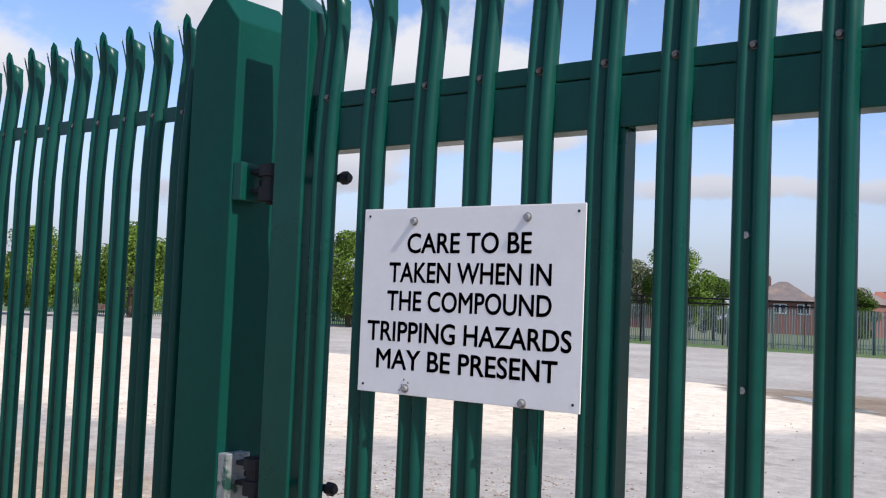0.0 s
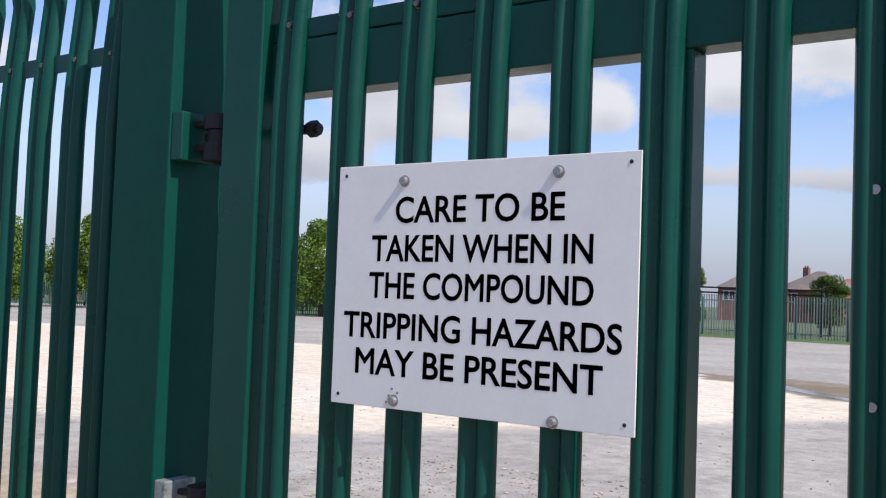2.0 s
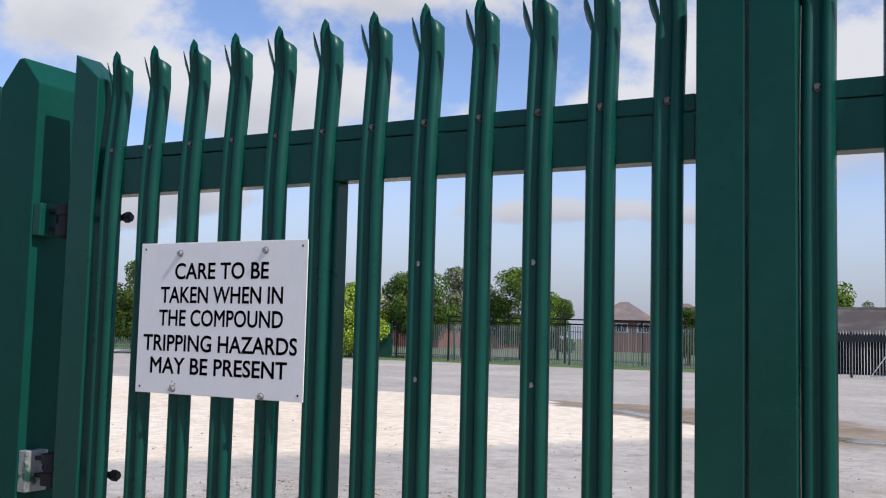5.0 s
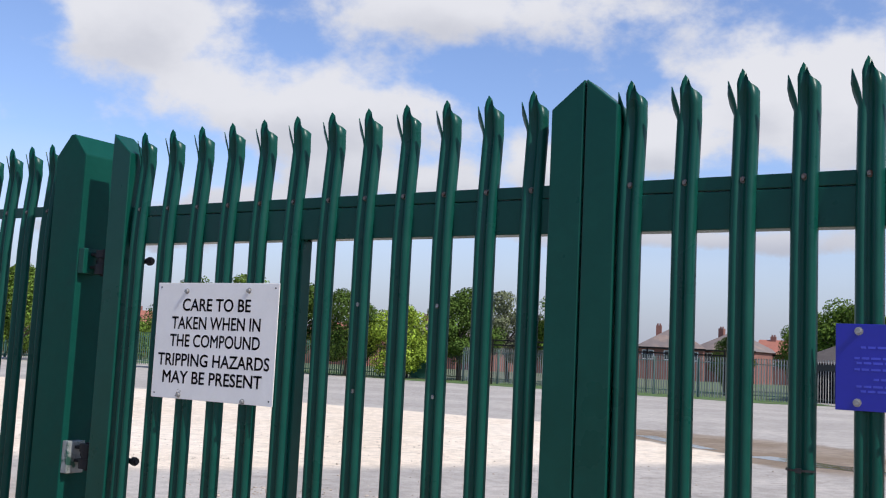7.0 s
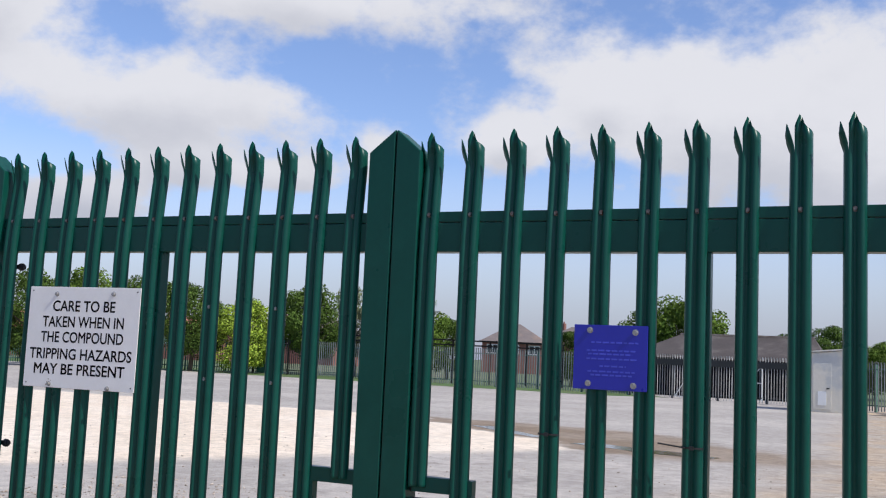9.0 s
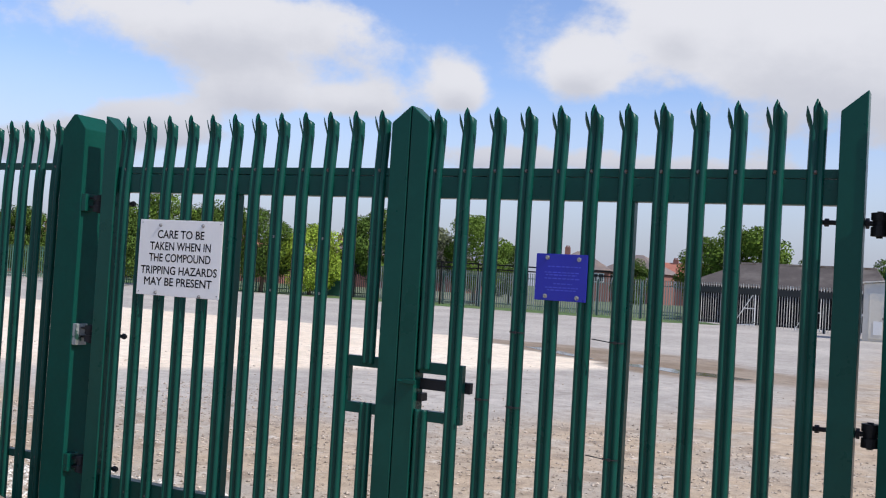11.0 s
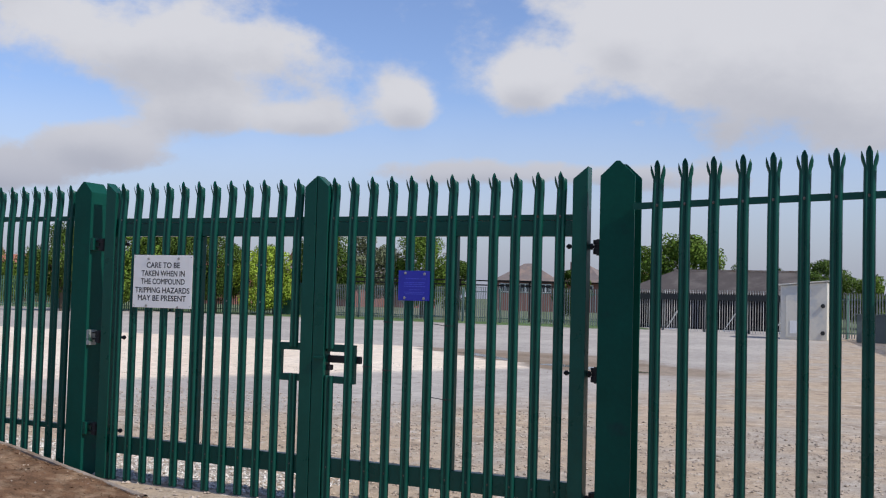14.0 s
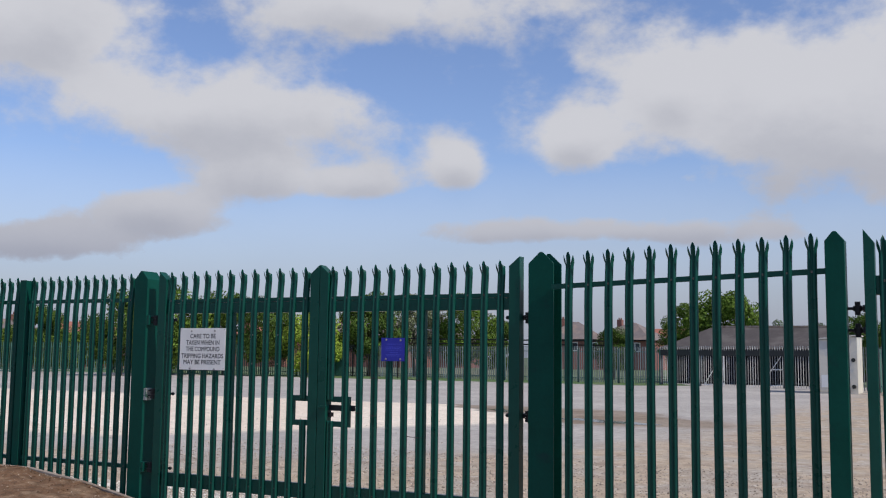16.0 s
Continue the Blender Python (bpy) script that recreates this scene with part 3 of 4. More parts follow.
fence_panel([-2.51 - 0.1375 * i for i in range(12)], 0.03, "dark green steel palisade fence panel between posts", 2.11, -4.10, -2.402)
fence_panel([-4.29 - 0.1375 * i for i in range(10)], 0.03, "dark green steel palisade fence panel by the soil bank", 2.11, -5.62, -4.22)
SLOPE = math.atan2(-0.185, 2.26)
fence_panel([2.603 + 0.1810 * i for i in range(12)], -0.10, "dark green steel palisade fence panel between pointed posts", 2.145, 2.44, 4.70, 0.035, SLOPE, 0.10, 0.026)


def fence_post(x, y, w, d, z1, label):
    p = thing("fence_post", (x, y, GZ), label, "fence post", "fence posts")
    for a, b in ((-d / 2, -d / 2 + 0.008), (d / 2 - 0.008, d / 2)):
        bm = B()
        box(bm, -w / 2, w / 2, a, b, -0.1, z1 - GZ, 0.001)
        part("flange", bm, GREEN_POST, p)
    bm = B()
    box(bm, -0.004, 0.004, -d / 2 + 0.008, d / 2 - 0.008, -0.1, z1 - GZ - 0.001)
    part("web", bm, GREEN_POST, p)
    return p


fence_post(-4.16, 0.05, 0.10, 0.12, 2.365, "dark green steel fence post with flat top")
post_c = gabled_post("gate_post", 4.690, 4.828, -0.37, -0.23, 2.490, 0.07, "slim dark green steel gate post with pointed top")
for z in (1.925, 1.765):
    bm = B()
    cyl(bm, (0.0, 0.06, z - GZ), (0.20, 0.06, z - GZ), 0.011, 10)
    cyl(bm, (0.135, 0.06, z - 0.05 - GZ), (0.135, 0.06, z + 0.05 - GZ), 0.020, 12)
    cyl(bm, (0.135, 0.06, z - 0.02 - GZ), (0.135, 0.06, z + 0.02 - GZ), 0.032, 14)
    cyl(bm, (0.17, 0.06, z - GZ), (0.188, 0.06, z - GZ), 0.026, 6)
    part("hinge", bm, DARKSTEEL, post_c, "dark greased steel eye-bolt hinge")


def next_gate():
    """The neighbouring gate leaf, hung on the slim post and swung towards the road."""
    g = thing("gate_leaf", (4.952, -0.31, 0), "dark green palisade gate leaf beside a slim pointed post", "gate", "gate leaves")
    bm = B()
    prism(bm, [(0, -0.05), (0.075, -0.05), (0.075, 2.40), (0, 2.50)], -0.03, 0.07, 0.004)
    part("stile", bm, GREEN, g)
    for nm, z0, z1 in (("top_rail", 2.02, 2.16), ("bottom_rail", 0.16, 0.30)):
        bm = B()
        box(bm, 0.075, 1.9, 0.0, 0.06, z0, z1, 0.003)
        part(nm, bm, GREEN, g)
    for i in range(11):
        p = share("pale", GATE_PALE, g, (0.135 + i * 0.157, 0, 0.05))
        share("bolt", BOLT, p, (0, -0.008, 2.07))
    return g


next_gate()

# ---- notices ----


def lettering(body, width, cap, x, z, y, parent, material):
    cu = bpy.data.curves.new("lettering", "FONT")
    cu.body, cu.align_x, cu.bevel_depth, cu.resolution_u = body, "CENTER", 0.016, 4
    tmp = new("lettering", cu)
    bpy.context.view_layer.update()
    me = bpy.data.meshes.new_from_object(tmp.evaluated_get(bpy.context.evaluated_depsgraph_get()))
    bpy.data.objects.remove(tmp)
    co = np.empty(len(me.vertices) * 3)
    me.vertices.foreach_get("co", co)
    co = co.reshape(-1, 3)
    lo, hi = co.min(0), co.max(0)
    out = np.zeros_like(co)
    out[:, 0] = (co[:, 0] - (lo[0] + hi[0]) / 2) / (hi[0] - lo[0]) * width + x
    out[:, 2] = (co[:, 1] - (lo[1] + hi[1]) / 2) / (hi[1] - lo[1]) * cap + z
    out[:, 1] = y
    me.vertices.foreach_set("co", out.reshape(-1))
    # one mesh a letter: pieces that overlap sideways belong together
    bm = B()
    bm.from_mesh(me)
    bpy.data.meshes.remove(me)
    seen, groups = set(), []
    for v in bm.verts:
        if v in seen:
            continue
        stack, isle = [v], []
        seen.add(v)
        while stack:
            q = stack.pop()
            isle.append(q)
            for e in q.link_edges:
                o = e.other_vert(q)
                if o not in seen:
                    seen.add(o)
                    stack.append(o)
        groups.append([min(q.co.x for q in isle), max(q.co.x for q in isle), isle])
    groups.sort(key=lambda g: g[0])
    letters = []
    for g in groups:
        if letters and g[0] < letters[-1][1] - 0.3 * min(g[1] - g[0], letters[-1][1] - letters[-1][0]):
            letters[-1][1] = max(letters[-1][1], g[1])
            letters[-1][2] += g[2]
        else:
            letters.append(g)
    for _, _, vs in letters:
        index = {v: i for i, v in enumerate(vs)}
        fs = {f for v in vs for f in v.link_faces}
        lm = bpy.data.meshes.new("letter")
        lm.from_pydata([tuple(v.co) for v in vs], [], [[index[v] for v in f.verts] for f in fs])
        lm.materials.append(material)
        ob = new("letter", lm)
        ob.parent = parent
    bm.free()


def notice_board(x0, x1, z0, z1, y, material, label, bolts, thick=0.003):
    s = thing("notice_sign", (0, 0, 0), label, "sign")
    bm = B()
    box(bm, x0, x1, y, y + thick, z0, z1, 0.0012)
    part("board", bm, material, s)
    for x, z in bolts:
        share("bolt", SIGN_BOLT, s, (x, y - 0.002, z))
    return s


SX0, SX1, SZ0, SZ1, SY = -1.735, -1.135, 1.372, 1.801, -0.033
white = notice_board(SX0, SX1, SZ0, SZ1, SY, SIGNWHITE, "white rectangular notice with black warning lettering bolted to the gate",
                     [(-1.583, 1.770), (-1.276, 1.774), (-1.590, 1.387), (-1.274, 1.381)])
H = SZ1 - SZ0
for body, width, fr, dx in (("CARE TO BE", 0.338, 0.190, 0.003), ("TAKEN WHEN IN", 0.440, 0.347, 0.003), ("THE COMPOUND", 0.446, 0.499, 0.003),
                            ("TRIPPING HAZARDS", 0.552, 0.665, 0.0), ("MAY BE PRESENT", 0.490, 0.814, 0.0)):
    lettering(body, width, 0.0470, (SX0 + SX1) / 2 + dx, SZ1 - H * fr, SY - 0.0004, white, INK)
for x in (SX0 + 0.017, SX1 - 0.017):
    for z in (SZ0 + 0.017, SZ1 - 0.017):
        bm = B()
        cyl(bm, (x, SY - 0.0008, z), (x, SY + 0.002, z), 0.0032, 10)
        part("screw_hole", bm, INK, white, "small dark screw hole")
for k in range(5):
    bm = B()
    x, z = LX[2] - 0.02 + 0.006 * k, 1.393 + 0.012 * ((k * 7) % 5 - 2) / 2
    box(bm, x, x + 0.004, SY - 0.0006, SY + 0.001, z, z + 0.004)
    part("scuff_mark", bm, KERB, white, "small dirty scuff")

BX0, BX1, BZ0, BZ1, BY = 0.712, 0.963, 1.490, 1.706, -0.032
blue = notice_board(BX0, BX1, BZ0, BZ1, BY, SIGNBLUE, "small blue square notice with faint pale print bolted to the gate",
                    [(BX0 + 0.055, BZ1 - 0.018), (BX1 - 0.042, BZ1 - 0.022), (BX0 + 0.052, BZ0 + 0.020), (BX1 - 0.045, BZ0 + 0.018)])
for z, a, b in ((1.645, .06, .22), (1.618, .045, .21), (1.606, .05, .20), (1.590, .045, .215), (1.566, .09, .18), (1.548, .05, .21), (1.536, .06, .20)):
    bm = B()
    x = BX0 + a
    j = 0
    while x < BX0 + b:
        w = 0.012 + 0.010 * ((j * 37) % 5) / 4
        box(bm, x, min(x + w, BX0 + b), BY - 0.0006, BY + 0.001, z, z + 0.0055)
        x += w + 0.005
        j += 1
    part("print_line", bm, PALEINK, blue, "faint unreadable line of print")


def cable_tie(x, z, tail):
    bm = B()
    bmesh.ops.create_cone(bm, segments=14, radius1=0.037, radius2=0.037, depth=0.006, matrix=Matrix.Translation((0, 0, 0)) @ Matrix.Diagonal((1, 0.62, 1, 1)))
    box(bm, -0.007, 0.007, -0.030, -0.020, -0.006, 0.006)
    if tail:
        cyl(bm, (-0.02, -0.024, 0), (-0.105, -0.035, 0.010), 0.0025, 6)
    t = tagged(new("cable_tie", mesh_of("cable_tie", bm, TIE)), "black nylon cable tie round a pale", "cable tie", "cable ties")
    t.location = (x, -0.012, z)


for i, z, tail in ((3, 1.33, False), (6, 1.32, True), (2, 1.00, False), (6, 0.80, True), (3, 0.98, False)):
    cable_tie(RX[i], z, tail)

# ---- soil bank with its kerb, loose stones ----


def soil_bank():
    bm = B()
    nx, ny = 60, 26
    grid = []
    for i in range(nx + 1):
        x = -7.2 + 6.6 * i / nx
        row = []
        for j in range(ny + 1):
            f = j / ny
            back = -0.10 if x < -3.0 else -0.10 - 0.42 * (x + 3.0) / 2.4
            y = back - f * (3.4 + 0.3 * math.sin(x))
            top = max(0.0, min(1.0, (-x - 1.2) / 2.6)) * 0.30
            edge = 1.0 if f == 0 else 1.0 - f ** 2
            z = GZ - 0.03 + (top + 0.03) * edge + 0.030 * noise.noise(Vector((x * 2.2, y * 2.2, 1))) + 0.014 * noise.noise(Vector((x * 9, y * 9, 4)))
            row.append(bm.verts.new((x, y, z)))
        grid.append(row)
    for i in range(nx):
        for j in range(ny):
            bm.faces.new((grid[i][j], grid[i + 1][j], grid[i + 1][j + 1], grid[i][j + 1]))
    for i in range(nx):
        a, b = grid[i][0], grid[i + 1][0]
        c = bm.verts.new((b.co.x, b.co.y, GZ - 0.1))
        d = bm.verts.new((a.co.x, a.co.y, GZ - 0.1))
        bm.faces.new((a, b, c, d))
    return tagged(new("soil_bank", mesh_of("soil_bank", bm, SOIL, True)), "low brown earth bank in front of the fence", "soil", "", "structure")


soil_bank()
bm = B()
k = 40
prev = None
for i in range(k + 1):
    x = -7.2 + 6.0 * i / k
    back = -0.10 if x < -3.0 else -0.10 - 0.42 * (x + 3.0) / 2.4
    z = GZ + max(0.0, min(1.0, (-x - 1.2) / 2.6)) * 0.30 + 0.008 + 0.012 * noise.noise(Vector((x * 3.1, 2.0, 7.0)))
    ring = [bm.verts.new((x, back + dy, z + dz)) for dy, dz in ((0.03, -0.45), (0.03, 0.0), (0.02, 0.006), (-0.012, 0.008), (-0.024, 0.0), (-0.024, -0.45))]
    if prev:
        for a in range(5):
            bm.faces.new((prev[a], ring[a], ring[a + 1], prev[a + 1]))
    prev = ring
tagged(new("kerb", mesh_of("kerb", bm, KERB)), "pale concrete edging along the earth bank", "kerb", "", "structure")


def scatter(name, count, region, rmin, rmax, material, label, z0=GZ, seed=3):
    rnd = random.Random(seed)
    verts, faces = [], []
    base = [(1, 0, 0), (-1, 0, 0), (0, 1, 0), (0, -1, 0), (0, 0, 1), (0, 0, -1)]
    tri = [(0, 2, 4), (2, 1, 4), (1, 3, 4), (3, 0, 4), (2, 0, 5), (1, 2, 5), (3, 1, 5), (0, 3, 5)]
    for _ in range(count):
        x, y = region(rnd)
        r = rmin + (rmax - rmin) * rnd.random() ** 3
        a = rnd.random() * 6.28
        o = len(verts)
        for bx, by, bz in base:
            q = r * (0.7 + 0.6 * rnd.random())
            px, py = bx * math.cos(a) - by * math.sin(a), bx * math.sin(a) + by * math.cos(a)
            verts.append((x + px * q, y + py * q, z0 + r * 0.25 + bz * q * 0.6))
        faces += [tuple(o + t for t in f) for f in tri]
    me = bpy.data.meshes.new(name)
    me.from_pydata(verts, [], faces)
    me.materials.append(material)
    return tagged(new(name, me), label, "stones", "", "stuff")


scatter("gravel", 26000, lambda r: (-7 + 14 * r.random(), 0.1 + 6.9 * r.random() ** 1.3), 0.004, 0.024, STONES, "loose grey and buff gravel behind the gate")
scatter("gravel", 2600, lambda r: (-14 + 26 * r.random(), 6 + 9 * r.random() ** 1.6), 0.006, 0.022, STONES, "scattered loose stones on the compound floor", seed=5)
scatter("gravel", 3000, lambda r: (-2.2 + 8 * r.random(), -1.6 + 1.8 * r.random()), 0.006, 0.025, STONES, "loose gravel under the gate", seed=6)

PALESTONES = mat("pale_limestone_gravel", (0.56, 0.53, 0.49), 0.9, var=0.15, scale=40, island=0.35, spec=0.2)
scatter("gravel", 9000, lambda r: (-6.5 + 6.3 * r.random(), 0.12 + 1.3 * r.random() ** 1.5), 0.008, 0.024, PALESTONES, "pale limestone gravel just inside the fence", seed=8)


def bank_spot(r):
    x = -6.9 + 6.0 * r.random()
    back = -0.13 if x < -3.0 else -0.13 - 0.42 * (x + 3.0) / 2.4
    return x, back - 0.9 * r.random() ** 2.2


def on_bank(name, count, rmin, rmax, material, label, seed):
    """Stones lying on the earth bank, following its slope."""
    rnd = random.Random(seed)
    bm = B()
    for _ in range(count):
        x, y = bank_spot(rnd)
        back = -0.10 if x < -3.0 else -0.10 - 0.42 * (x + 3.0) / 2.4
        f = (back - y) / (3.4 + 0.3 * math.sin(x))
        top = max(0.0, min(1.0, (-x - 1.2) / 2.6)) * 0.30
        z = GZ - 0.03 + (top + 0.03) * (1 - f * f) + 0.030 * noise.noise(Vector((x * 2.2, y * 2.2, 1)))
        q = rmin + (rmax - rmin) * rnd.random() ** 3
        vs = [bm.verts.new((x + dx * q * (0.7 + 0.6 * rnd.random()), y + dy * q * (0.7 + 0.6 * rnd.random()), z + dz * q * 0.7 + 0.004))
              for dx, dy, dz in ((1, 0, 0), (-1, 0, 0), (0, 1, 0), (0, -1, 0), (0, 0, 1), (0, 0, -1))]
        for t in ((0, 2, 4), (2, 1, 4), (1, 3, 4), (3, 0, 4), (2, 0, 5), (1, 2, 5), (3, 1, 5), (0, 3, 5)):
            bm.faces.new([vs[i] for i in t])
    return tagged(new(name, mesh_of(name, bm, material)), label, "stones", "", "stuff")


on_bank("gravel", 500, 0.003, 0.011, STONES, "small buff stones scattered along the edge of the earth bank", 11)
on_bank("gravel", 1400, 0.005, 0.020, SOIL, "brown clods of earth on the bank", 12)

# ---- far boundary fences ----


def far_fence(p, q, h, pitch, material, label, rail_mat=None, base=GZ, slim=1.0):
    p, q = Vector((*p, base)), Vector((*q, base))
    f = thing("palisade_fence", p, label, "fence", "far fences")
    d = (q - p)
    L = d.length
    f.rotation_euler = (0, 0, math.atan2(d.y, d.x))
    verts, faces = [], []
    rnd = random.Random(int(L * 10))
    for i in range(int(L / pitch)):
        x = i * pitch + 0.006 * rnd.random()
        o = len(verts)
        hh = h + 0.02 * rnd.random()
        for px, py in ((-0.034 * slim, 0.012), (0, -0.016), (0.034 * slim, 0.012)):
            verts += [(x + px, py, 0.04), (x + px, py, hh - (0.0 if px == 0 else 0.10))]
        verts += [(x - 0.045, -0.02, hh - 0.02), (x + 0.045, -0.02, hh - 0.02)]
        faces += [(o, o + 2, o + 3, o + 1), (o + 2, o + 4, o + 5, o + 3), (o, o + 1, o + 5, o + 4), (o + 1, o + 3, o + 6), (o + 3, o + 5, o + 7)]
    me = bpy.data.meshes.new("paling")
    me.from_pydata(verts, [], faces)
    me.materials.append(material)
    ob = new("paling", me)
    ob.parent = f
    ob["kind"] = "stuff"
    for z in (0.3, h - 0.32):
        bm = B()
        box(bm, 0, L, 0.02, 0.06, z - 0.025, z + 0.025)
        part("rail", bm, rail_mat or material, f)
    for i in range(int(L / 2.75) + 1):
        bm = B()
        x = min(i * 2.75, L)
        box(bm, x - 0.05, x + 0.05, 0.06, 0.16, 0, h - 0.1)
        part("post", bm, rail_mat or material, f)
    return f


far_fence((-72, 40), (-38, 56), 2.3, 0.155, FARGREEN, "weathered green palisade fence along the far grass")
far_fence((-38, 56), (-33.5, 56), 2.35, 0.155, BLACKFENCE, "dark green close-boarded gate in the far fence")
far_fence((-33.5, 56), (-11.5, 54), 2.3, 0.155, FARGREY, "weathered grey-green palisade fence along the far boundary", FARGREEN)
shed_fence = far_fence((-11.5, 54), (-1.0, 50), 2.35, 0.155, mat("bare_galvanised", (0.42, 0.43, 0.42), 0.5, metal=0.3, island=0.4), "galvanised palisade fence with a dark top band before the long shed", BLACKFENCE, GZ, 0.55)
bm = B()
box(bm, 0, 11.2, -0.03, 0.05, 1.78, 2.12)
part("top_band", bm, BLACKFENCE, shed_fence, "dark band under the points")
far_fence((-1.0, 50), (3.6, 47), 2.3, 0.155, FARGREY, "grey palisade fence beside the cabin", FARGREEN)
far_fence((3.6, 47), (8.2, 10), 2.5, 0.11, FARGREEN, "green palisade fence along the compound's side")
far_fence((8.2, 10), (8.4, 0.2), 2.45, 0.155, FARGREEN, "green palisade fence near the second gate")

# dark gate panel leaf seen in the far fence
bm = B()
box(bm, -37.5, -35.4, 55.80, 55.86, GZ + 0.05, 2.25, 0.01)
tagged(new("far_gate", mesh_of("far_gate", bm, mat("teal_sheet_paint", (0.03, 0.13, 0.105), 0.6))), "solid teal green sheet gate in the far fence", "gate")

# ---- trees ----


def tree(x, y, h, w, leaf, label, seed, trunk=0.25, density=1.0, category="tree"):
    rnd = random.Random(seed)
    t = thing("tree", (x, y, GZ), label, category, "trees")
    bm = B()
    cyl(bm, (0, 0, -0.1), (0.1 * w * (rnd.random() - .5), 0, h * 0.45), 0.028 * h, 8, 0.014 * h)
    limbs = []
    for i in range(7):
        a = 6.28 * i / 7 + rnd.random()
        z0 = h * (0.22 + 0.04 * i)
        tip = (math.cos(a) * w * .36, math.sin(a) * w * .36, z0 + h * (0.18 + 0.14 * rnd.random()))
        cyl(bm, (0, 0, z0), tip, 0.011 * h, 6, 0.003 * h)
        limbs.append(tip)
    part("trunk", bm, BARK, t)
    # clusters of leaf clumps over an uneven crown
    lobes = []
    for i in range(int(20 + 14 * density)):
        a, u = 6.28 * rnd.random(), rnd.random()
        zz = trunk + (1 - trunk) * (0.10 + 0.78 * u)
        rr = (0.50 * math.sin(math.pi * min(1, 0.16 + 0.80 * u)) ** 0.7) * (0.50 + 0.45 * rnd.random())
        lobes.append((math.cos(a) * rr * w, math.sin(a) * rr * w, zz * h, (0.13 + 0.09 * rnd.random()) * w))
    verts, faces = [], []
    for lx, ly, lz, lr in lobes:
        for _ in range(int(430 + 170 * density)):
            v = Vector((rnd.gauss(0, 1), rnd.gauss(0, 1), rnd.gauss(0, 1))).normalized()
            r = lr * (0.55 + 0.5 * rnd.random() ** 0.6)
            c = Vector((lx, ly, lz)) + Vector((v.x * r, v.y * r, v.z * r * 0.85))
            if c.z > h or c.z < trunk * h * 0.75:
                continue
            s = 0.0135 * w * (0.6 + 0.8 * rnd.random())
            nrm = (v + Vector((rnd.gauss(0, .5), rnd.gauss(0, .5), rnd.gauss(0, .5)))).normalized()
            a1 = nrm.orthogonal().normalized()
            a2 = nrm.cross(a1)
            o = len(verts)
            verts += [tuple(c + a1 * s), tuple(c + a2 * s * .8), tuple(c - a1 * s), tuple(c - a2 * s * .8 + nrm * s * .3)]
            faces.append((o, o + 1, o + 2, o + 3))
    me = bpy.data.meshes.new("crown")
    me.from_pydata(verts, [], faces)
    me.materials.append(leaf)
    ob = new("crown", me)
    ob.parent = t
    return t


def at(az, dist, eye=(3.5, -5.5)):
    a = radians(az)
    return eye[0] + math.sin(a) * dist, eye[1] + math.cos(a) * dist


TREES = [(-58, 75, 5.6, 6, LEAF_MID, .10), (-53.5, 78, 6.6, 6.5, LEAF_MID, .10), (-49.5, 84, 5.2, 5, LEAF_DARK, .12), (-45.2, 70, 5.8, 5.0, LEAF_DARK, .12),
         (-42.5, 74, 6.4, 6.0, LEAF_MID, .12), (-39.5, 76, 6.2, 6.0, LEAF_DARK, .12), (-37.2, 72, 5.9, 4.6, LEAF_DARK, .14), (-34.6, 72, 4.9, 5.2, LEAF_LIME, .06),
         (-31.2, 74, 6.3, 5.6, LEAF_DARK, .2), (-28.6, 78, 6.4, 5.6, LEAF_PALE, .2), (-25.6, 76, 6.4, 5.4, LEAF_MID, .15), (-23.6, 80, 4.6, 3.6, LEAF_DARK, .1),
         (-17.0, 74, 4.2, 3.0, LEAF_DARK, .08), (-13.0, 88, 6.3, 5.6, LEAF_MID, .18), (-10.8, 86, 7.2, 7.6, LEAF_MID, .2), (-8.2, 84, 4.9, 2.8, LEAF_DARK, .1),
         (-6.3, 84, 4.8, 3.6, LEAF_DARK, .1), (-3.7, 82, 5.2, 4.6, LEAF_DARK, .1), (-1.6, 84, 4.4, 4.4, LEAF_MID, .08), (0.8, 80, 4.3, 5.0, LEAF_DARK, .05), (4.2, 78, 4.4, 6, LEAF_MID, .05)]
NAMES = {LEAF_DARK: "dark green leafy tree behind the far fence", LEAF_MID: "round fresh green tree behind the far fence",
         LEAF_LIME: "bushy bright lime green tree", LEAF_PALE: "tall thin tree with sparse pale leaves"}
for i, (az, d, h, w, leaf, tr) in enumerate(TREES):
    x, y = at(az, d)
    tree(x, y, h * 1.02, w * 0.92, leaf, NAMES[leaf], 40 + i, tr, 0.5 if leaf is LEAF_PALE else 1.0)
for i in range(7):
    x, y = at(-57 + 2.3 * i, 96)
    tree(x, y, 3.6 + 0.5 * (i % 3), 6, LEAF_MID, "low green hedge tree far off", 90 + i, 0.04, 0.6)

# ---- houses ----


